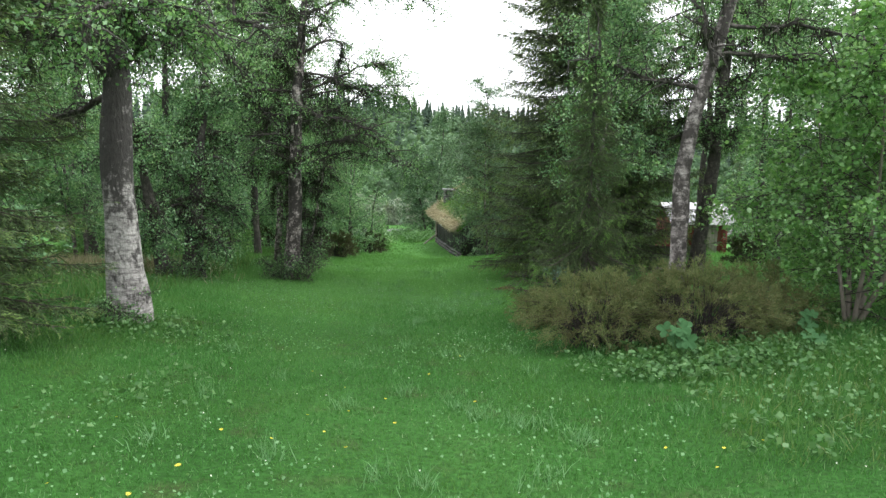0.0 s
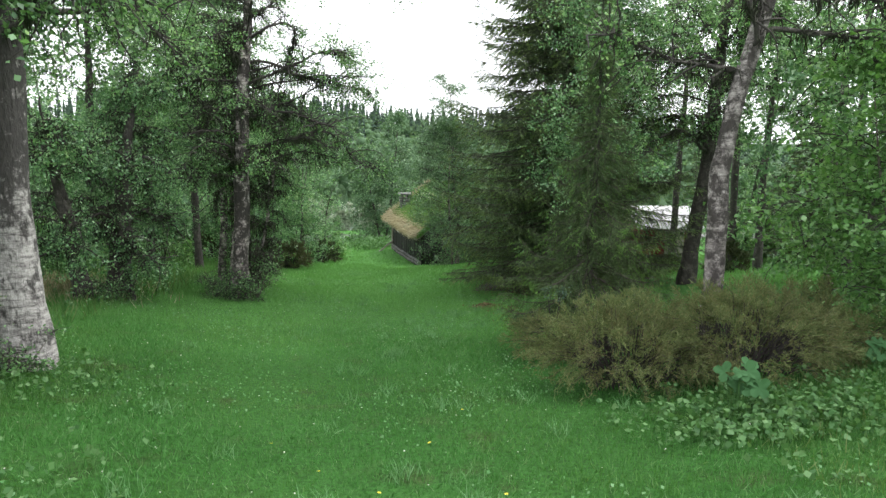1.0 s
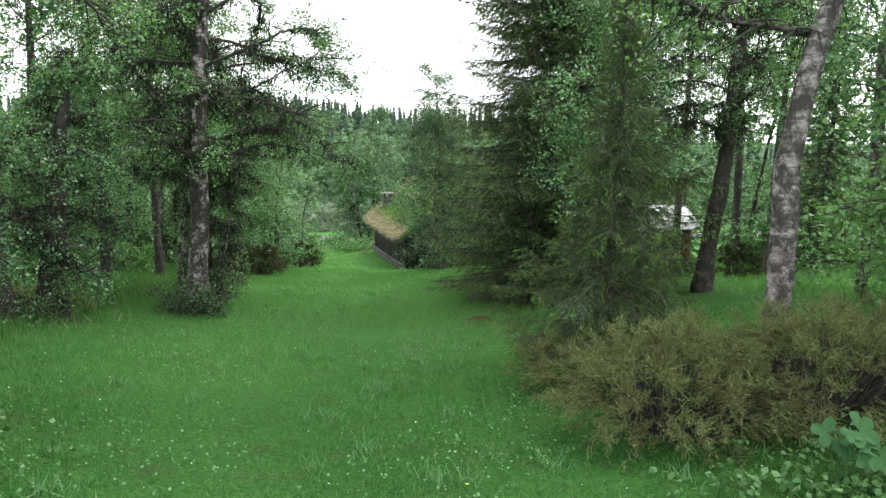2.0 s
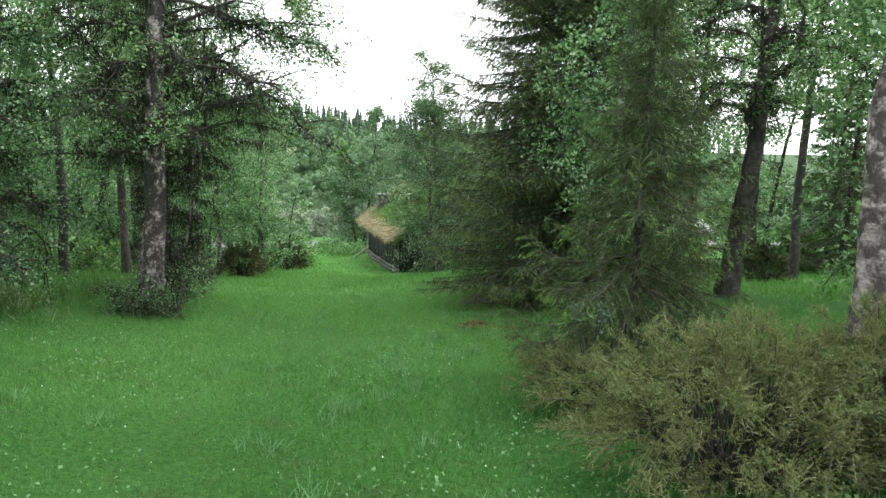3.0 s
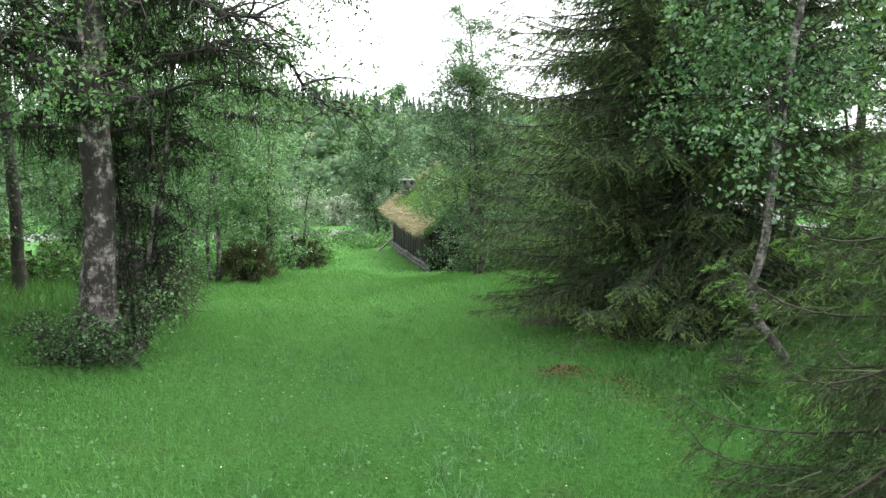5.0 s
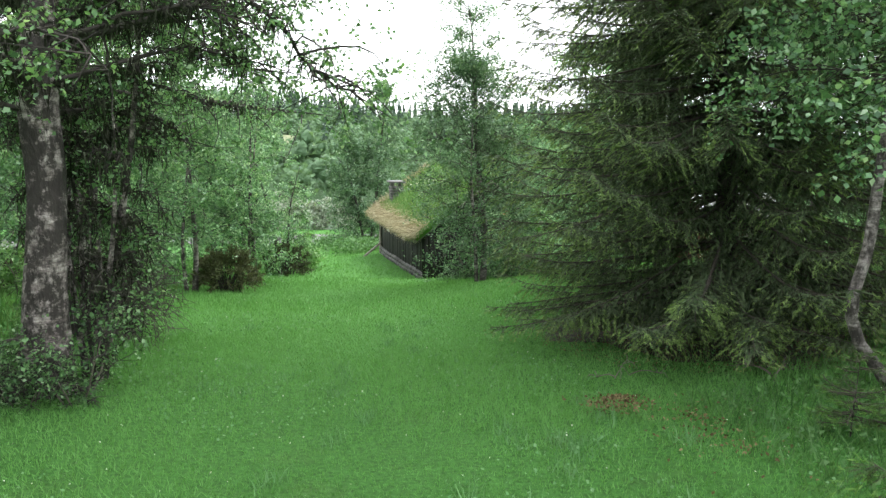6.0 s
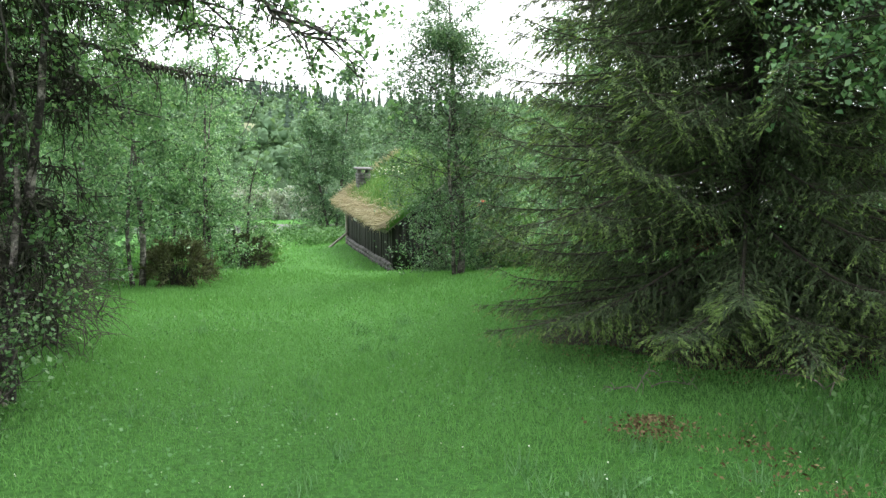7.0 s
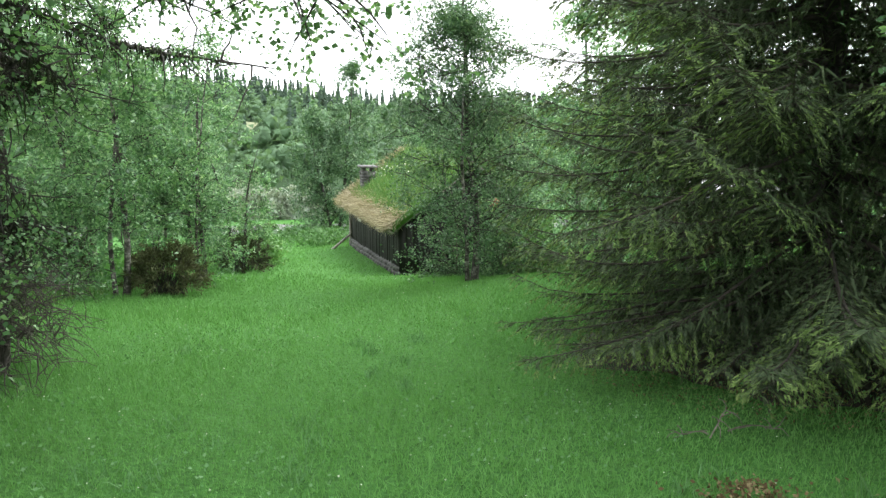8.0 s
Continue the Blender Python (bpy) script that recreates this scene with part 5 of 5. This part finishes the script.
big_leaf_plant("large_leaved_plant", on(2.47, 6.95), "large lobed leaves at the foot of the juniper", 61, 15, 0.10, 0.40, M_BIG_LEAF, "large-leaved plants")
big_leaf_plant("large_leaved_plant", on(3.9, 7.0), "broad pale leaves low in the grass", 62, 7, 0.08, 0.2, M_BIG_LEAF, "large-leaved plants")
big_leaf_plant("large_leaved_plant", on(4.4, 7.9), "broad pale leaves low in the grass", 63, 7, 0.085, 0.25, M_BIG_LEAF, "large-leaved plants")

herbs = Shape()
n = 1000
hx = np.concatenate([rng.normal(2.6, 0.7, n // 2), rng.uniform(2.0, 6.0, n // 2)])
hy = np.concatenate([rng.normal(6.75, 0.35, n // 2), rng.uniform(4.0, 8.0, n // 2)])
ok = (hx > 1.3 + 0.25 * np.abs(hy - 6.8)) & (hy > 3.2)
hx, hy = np.concatenate([hx[ok], rng.normal(-2.45, 0.4, 40), rng.normal(-3.6, 0.45, 110)]), np.concatenate([hy[ok], rng.normal(5.4, 0.5, 40), rng.normal(7.9, 0.4, 110)])
tall = rng.uniform(0.05, 0.2, len(hx))
for dx in range(4):
    a = rng.random(len(hx)) * 6.28
    at = np.stack([hx + np.cos(a) * 0.045, hy + np.sin(a) * 0.045, land(hx, hy) + tall * rng.uniform(0.6, 1.05, len(hx))], 1)
    leaves(herbs, at, 0.055, rng, 0.15, 0.85)
blades(herbs, np.stack([hx, hy, land(hx, hy)], 1), tall, 0.006, rng, None, 0.1, 1, 0.1)
tagged(new("ground_herbs", herbs.mesh("ground_herbs", M_HERB)), "low leafy herbs growing at the lawn's edge", "herbs", kind="stuff")

gl = thing("glaucous_shrub", on(1.62, 9.8), "small blue-green willow shoot beside the juniper", "plant")
g1, g2 = Shape(), Shape()
for i in range(5):
    pts = bend((0, 0, -0.02), rng.normal(0, 0.07, 3) * [1, 1, 0] + [0, 0, 1], rng.uniform(0.82, 1.0), 5, rng, 0.1, 0.06)
    g1.tube(pts, np.linspace(0.005, 0.003, 6), 4, False)
    leaves(g2, along(pts, rng.uniform(0.86, 1.0, 26)) + rng.normal(0, 0.04, (26, 3)) * [1, 1, 0.6], 0.045, rng, -0.2, 0.6)
tagged(part("stemwork", g1.mesh("stemwork", M_BRANCH), gl), kind="stuff")
part("foliage", g2.mesh("foliage", M_GLAUCOUS), gl)

# dry litter on the lawn before the large spruce
lit = Shape()
n = 500
lx, ly = np.concatenate([rng.normal(1.36, 0.13, n), rng.normal(1.72, 0.2, n // 2)]), np.concatenate([rng.normal(14.4, 0.13, n), rng.normal(13.6, 0.4, n // 2)])
leaves(lit, np.stack([lx, ly, land(lx, ly) + 0.05 + 0.04 * rng.random(len(lx)) + 0.05 * np.exp(-((lx - 1.38) ** 2 + (ly - 14.4) ** 2) / 0.03)], 1), 0.03, rng, 0, 0.6)
tagged(new("leaf_litter", lit.mesh("leaf_litter", M_LITTER)), "brown dry leaves and needles lying on the grass", "litter", kind="stuff")


# bare needle bed under the large spruce, its soil darkened to carry the shade there
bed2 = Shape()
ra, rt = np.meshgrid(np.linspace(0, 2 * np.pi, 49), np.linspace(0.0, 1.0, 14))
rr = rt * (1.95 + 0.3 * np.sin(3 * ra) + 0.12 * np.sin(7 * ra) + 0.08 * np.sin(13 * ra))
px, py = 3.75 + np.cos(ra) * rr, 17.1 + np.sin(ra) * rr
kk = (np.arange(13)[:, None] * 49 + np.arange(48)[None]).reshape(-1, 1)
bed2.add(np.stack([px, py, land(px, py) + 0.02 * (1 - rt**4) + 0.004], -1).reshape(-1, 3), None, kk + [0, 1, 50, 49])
tagged(new("shaded_needle_bed", bed2.mesh("shaded_needle_bed", M_SHADED_SOIL, True)), "brown bed of fallen needles under the spruce, darkened with its shade", "ground", kind="structure")
nb = Shape()
a, r = rng.random(5000) * 6.28, 2.3 * np.sqrt(rng.random(5000))
nx, ny = 3.75 + np.cos(a) * r, 17.1 + np.sin(a) * r
leaves(nb, np.stack([nx, ny, land(nx, ny) + 0.025 + 0.02 * rng.random(5000)], 1), 0.03, rng, 0, 0.35)
tagged(new("fallen_needles", nb.mesh("fallen_needles", M_LITTER)), "fallen brown needles and twigs under the spruce", "litter", kind="stuff")


def dead_brush(name, place, label, seed, size, count, stump):
    rng = np.random.default_rng(seed)
    ob = thing(name, place, label, "brush")
    if stump:
        part("stump", Shape().tube(bend((0, 0, -0.1), (0.1, 0, 1), size * 0.7, 5, rng, 0, 0.15), [0.07, 0.06, 0.055, 0.05, 0.04, 0.02], 7).mesh("stump", M_DARK_BARK, True), ob, "dark broken stump")
    sh = Shape()
    for i in range(count):
        w = unit(rng.normal(0, 1, 3) * [1, 1, 0.3] + [0, 0, 0.5])
        p0 = rng.normal(0, 0.1, 3) * [1, 1, 0] + [0, 0, 0.02 if not stump else rng.uniform(0.1, 0.75) * size]
        pts = bend(p0, w, size * rng.uniform(0.5, 1.0), 5, rng, 0.45, 0.2)
        pts[:, 2] = np.maximum(pts[:, 2], 0.015)
        sh.tube(pts, np.linspace(0.007, 0.003, 6), 4, False)
        for q in along(pts, rng.uniform(0.3, 1, 6)):
            e = bend(q, rng.normal(0, 1, 3) + w, size * 0.3, 3, rng, 0.5, 0.3)
            e[:, 2] = np.maximum(e[:, 2], 0.012)
            sh.tube(e, np.linspace(0.005, 0.002, 4), 3, False)
    tagged(part("twig_tangle", sh.mesh("twig_tangle", M_TWIG if count < 20 else M_DARK_TWIG), ob), kind="stuff")
    return ob


dead_brush("dead_brush", on(-3.6, 17.45), "broken dark stump wrapped in dark dead twigs", 71, 1.0, 110, True)
dead_brush("fallen_branch", on(1.7, 15.4), "grey fallen twigs in the grass under the spruce", 73, 0.45, 3, False)
dead_brush("fallen_branch", on(2.9, 14.7), "grey fallen twigs in the grass under the spruce", 74, 0.5, 3, False)

bucket = thing("orange_bucket", on(2.95, 27.2, 1.7), "small orange tub on a wooden post among the bushes", "bucket")
part("body", Shape().tube([(0, 0, -0.19), (0, 0, -0.1), (0, 0, 0.0)], [0.11, 0.125, 0.14], 14).mesh("body", M_ORANGE, True), bucket)
part("rim", Shape().tube([(0, 0, -0.02), (0, 0, 0.01)], [0.15, 0.15], 14).mesh("rim", M_ORANGE), bucket)
part("post", Shape().tube([(0, 0, -1.9), (0.01, 0, -0.19)], [0.06, 0.05], 8).mesh("post", M_GREY_WOOD), bucket, "weathered wooden post")

# dandelions
dn = thing("dandelion", on(-1.6, 3.9), "yellow dandelion in the lawn", "flower", "dandelions")
part("stem", Shape().tube([(0, 0, -0.02), (0.004, 0, 0.05), (0, 0.003, 0.1)], [0.002, 0.002, 0.002], 4, False).mesh("stem", M_HERB), dn)
hd = Shape()
th = np.repeat(np.linspace(0, 6.28, 18, endpoint=False), 2) + rng.normal(0, 0.1, 36)
rr = np.tile([0.02, 0.013], 18)
v = np.stack([np.zeros((36, 3)) + [0, 0, 0.1], np.stack([np.cos(th - 0.15) * rr, np.sin(th - 0.15) * rr, 0.112 - rr * 0.2], 1), np.stack([np.cos(th + 0.15) * rr, np.sin(th + 0.15) * rr, 0.112 - rr * 0.2], 1)], 1).reshape(-1, 3)
part("flower_head", Shape().add(v, np.arange(108).reshape(-1, 3)).mesh("flower_head", M_YELLOW), dn, "yellow petals")
SPOT_D = [(-1.9, 3.5), (-2.2, 3.6), (-1.75, 3.55), (-1.2, 4.5), (-0.85, 4.7), (-0.62, 4.3), (-0.35, 4.9), (-1.05, 5.1), (-0.75, 5.3), (1.55, 4.4), (1.9, 4.3), (2.2, 4.4), (1.75, 4.0), (0.3, 5.6), (-0.5, 5.7), (-0.9, 6.1), (-0.1, 6.6), (0.2, 7.4), (-1.3, 6.6), (-1.6, 4.7), (-2.4, 4.8)]
for x, y in SPOT_D:
    copy_thing(dn, pose(*on(x, y), rng.normal(0, 12), rng.normal(0, 12), rng.uniform(0, 360)) @ Matrix.Scale(rng.uniform(0.5, 0.78), 4))

weeds = Shape()
x, y = np.concatenate([rng.normal(-1.3, 0.5, 500), rng.normal(-2.0, 1.2, 900)]), np.concatenate([rng.normal(40.5, 1.8, 500), rng.normal(46, 2.5, 900)])
h = rng.uniform(0.3, 0.8, len(x))
for q in range(5):
    leaves(weeds, np.stack([x + rng.normal(0, 0.07, len(x)), y + rng.normal(0, 0.07, len(x)), land(x, y) + h * rng.uniform(0.3, 1.0, len(x))], 1), 0.13, rng, 0.3, 0.6)
blades(weeds, np.stack([x, y, land(x, y)], 1), h, 0.02, rng, None, 0.1, 1, 0.1)
x, y = rng.uniform(2.0, 5.0, 260), rng.uniform(12.4, 14.3, 260)
h = rng.uniform(0.06, 0.22, 260)
for q in range(5):
    leaves(weeds, np.stack([x + rng.normal(0, 0.05, 260), y + rng.normal(0, 0.05, 260), land(x, y) + h * rng.uniform(0.4, 1.0, 260)], 1), 0.05, rng, 0.2, 0.6)
blades(weeds, np.stack([x, y, land(x, y)], 1), h, 0.008, rng, None, 0.1, 1, 0.1)
x, y = rng.uniform(1.8, 4.6, 1500), rng.uniform(12.4, 14.4, 1500)
blades(weeds, np.stack([x, y, land(x, y)], 1), rng.uniform(0.1, 0.34, 1500), 0.007, rng, None, 0.35, 2, 0.7)
tagged(new("tall_weeds", weeds.mesh("tall_weeds", M_HERB)), "tall leafy weeds beyond the end of the house", "weeds", kind="stuff")

# ---- grass ----
rng = np.random.default_rng(99)


def sow(n, x0, x1, y0, y1, keep=None):
    x, y = rng.uniform(x0, x1, n), rng.uniform(y0, y1, n)
    ok = (np.abs(x + 0.2) < 0.75 * y + 1.2)
    if keep is not None:
        ok &= keep(x, y)
    return x[ok], y[ok]


def patchy(x, y):
    return 0.5 + 0.25 * (np.sin(x * 1.7 + 1.3 * np.sin(y * 0.9)) + np.sin(y * 1.3 + 1.1 * np.sin(x * 0.7)))


lawn = Shape()
for n, x0, x1, y0, y1, ln, wd, segs in ((215000, -6, 6, 2.2, 14, 0.056, 0.0068, 1), (110000, -5, 5, 14, 19.5, 0.060, 0.0074, 1), (70000, -7, 6, 19.5, 26, 0.07, 0.012, 1), (60000, -8, 8, 26, 49, 0.09, 0.022, 1), (25000, 6, 22, 14, 34, 0.09, 0.022, 1), (25000, -20, -6, 8, 34, 0.12, 0.022, 1)):
    x, y = sow(n, x0, x1, y0, y1, lambda x, y: np.hypot(x - 3.75, y - 17.1) > 1.75 + 0.3 * np.sin(3 * np.arctan2(y - 17.1, x - 3.75)) + rng.normal(0, 0.22, len(x)))
    h = ln * (0.55 + 0.8 * patchy(x, y)) * rng.uniform(0.6, 1.2, len(x)) * (1 + 0.9 * smooth((np.abs(x + 0.3) - 2.6) / 2.0))
    blades(lawn, np.stack([x, y, land(x, y) - 0.005], 1), h, wd, rng, None, 0.45, segs, 0.45)
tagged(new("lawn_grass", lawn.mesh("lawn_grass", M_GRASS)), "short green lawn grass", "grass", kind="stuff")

tall = Shape()
x, y = sow(26000, -14, -4.6, 9, 24)
h = rng.uniform(0.12, 0.32, len(x))
blades(tall, np.stack([x, y, land(x, y)], 1), h, 0.014, rng, None, 0.35, 1, 0.5)
x, y = sow(16000, 2.2, 8, 4, 11)
blades(tall, np.stack([x, y, land(x, y)], 1), rng.uniform(0.05, 0.17, len(x)), 0.007, rng, None, 0.35, 2, 0.6)
tagged(new("tall_grass", tall.mesh("tall_grass", M_TALL_GRASS)), "taller rough grass at the wood's edge", "grass", kind="stuff")

tufts = Shape()
for i in range(90):
    cx, cy = rng.normal(-0.2, 1.3), rng.uniform(3.2, 19)
    n = rng.integers(25, 60)
    x, y = rng.normal(cx, 0.06, n), rng.normal(cy, 0.09, n)
    blades(tufts, np.stack([x, y, land(x, y)], 1), rng.uniform(0.07, 0.15, n), 0.006, rng, None, 0.4, 2, 0.6)
tagged(new("pale_grass_tufts", tufts.mesh("pale_grass_tufts", M_PALE_TUFT)), "pale bluish grass tufts in the lawn", "grass", kind="stuff")

dry = Shape()
x, y = rng.normal(-7.4, 1.0, 9000), rng.normal(14.0, 0.8, 9000)
blades(dry, np.stack([x, y, land(x, y)], 1), rng.uniform(0.15, 0.34, 9000), 0.014, rng, None, 0.4, 1, 0.5)
tagged(new("dry_grass_patch", dry.mesh("dry_grass_patch", M_DRY_GRASS)), "patch of pale dry grass under the trees", "grass", kind="stuff")

clover = Shape()
x, y = sow(14000, -5, 4, 2.4, 20, lambda x, y: patchy(x * 1.3 + 4, y * 1.3) > 0.55)
leaves(clover, np.stack([x, y, land(x, y) + 0.045 + 0.03 * rng.random(len(x))], 1), 0.026, rng, -0.1, 1.0)
tagged(new("clover_leaves", clover.mesh("clover_leaves", M_PALE_TUFT)), "clover and small weeds among the grass", "weeds", kind="stuff")
petals = Shape()
x, y = sow(1100, -5, 4, 3, 22)
leaves(petals, np.stack([x, y, land(x, y) + 0.08 + 0.03 * rng.random(len(x))], 1), 0.012, rng, 0, 1.0)
tagged(new("lawn_flowers", petals.mesh("lawn_flowers", M_WHITE_PETAL)), "tiny white flowers scattered in the lawn", "flowers", kind="stuff")
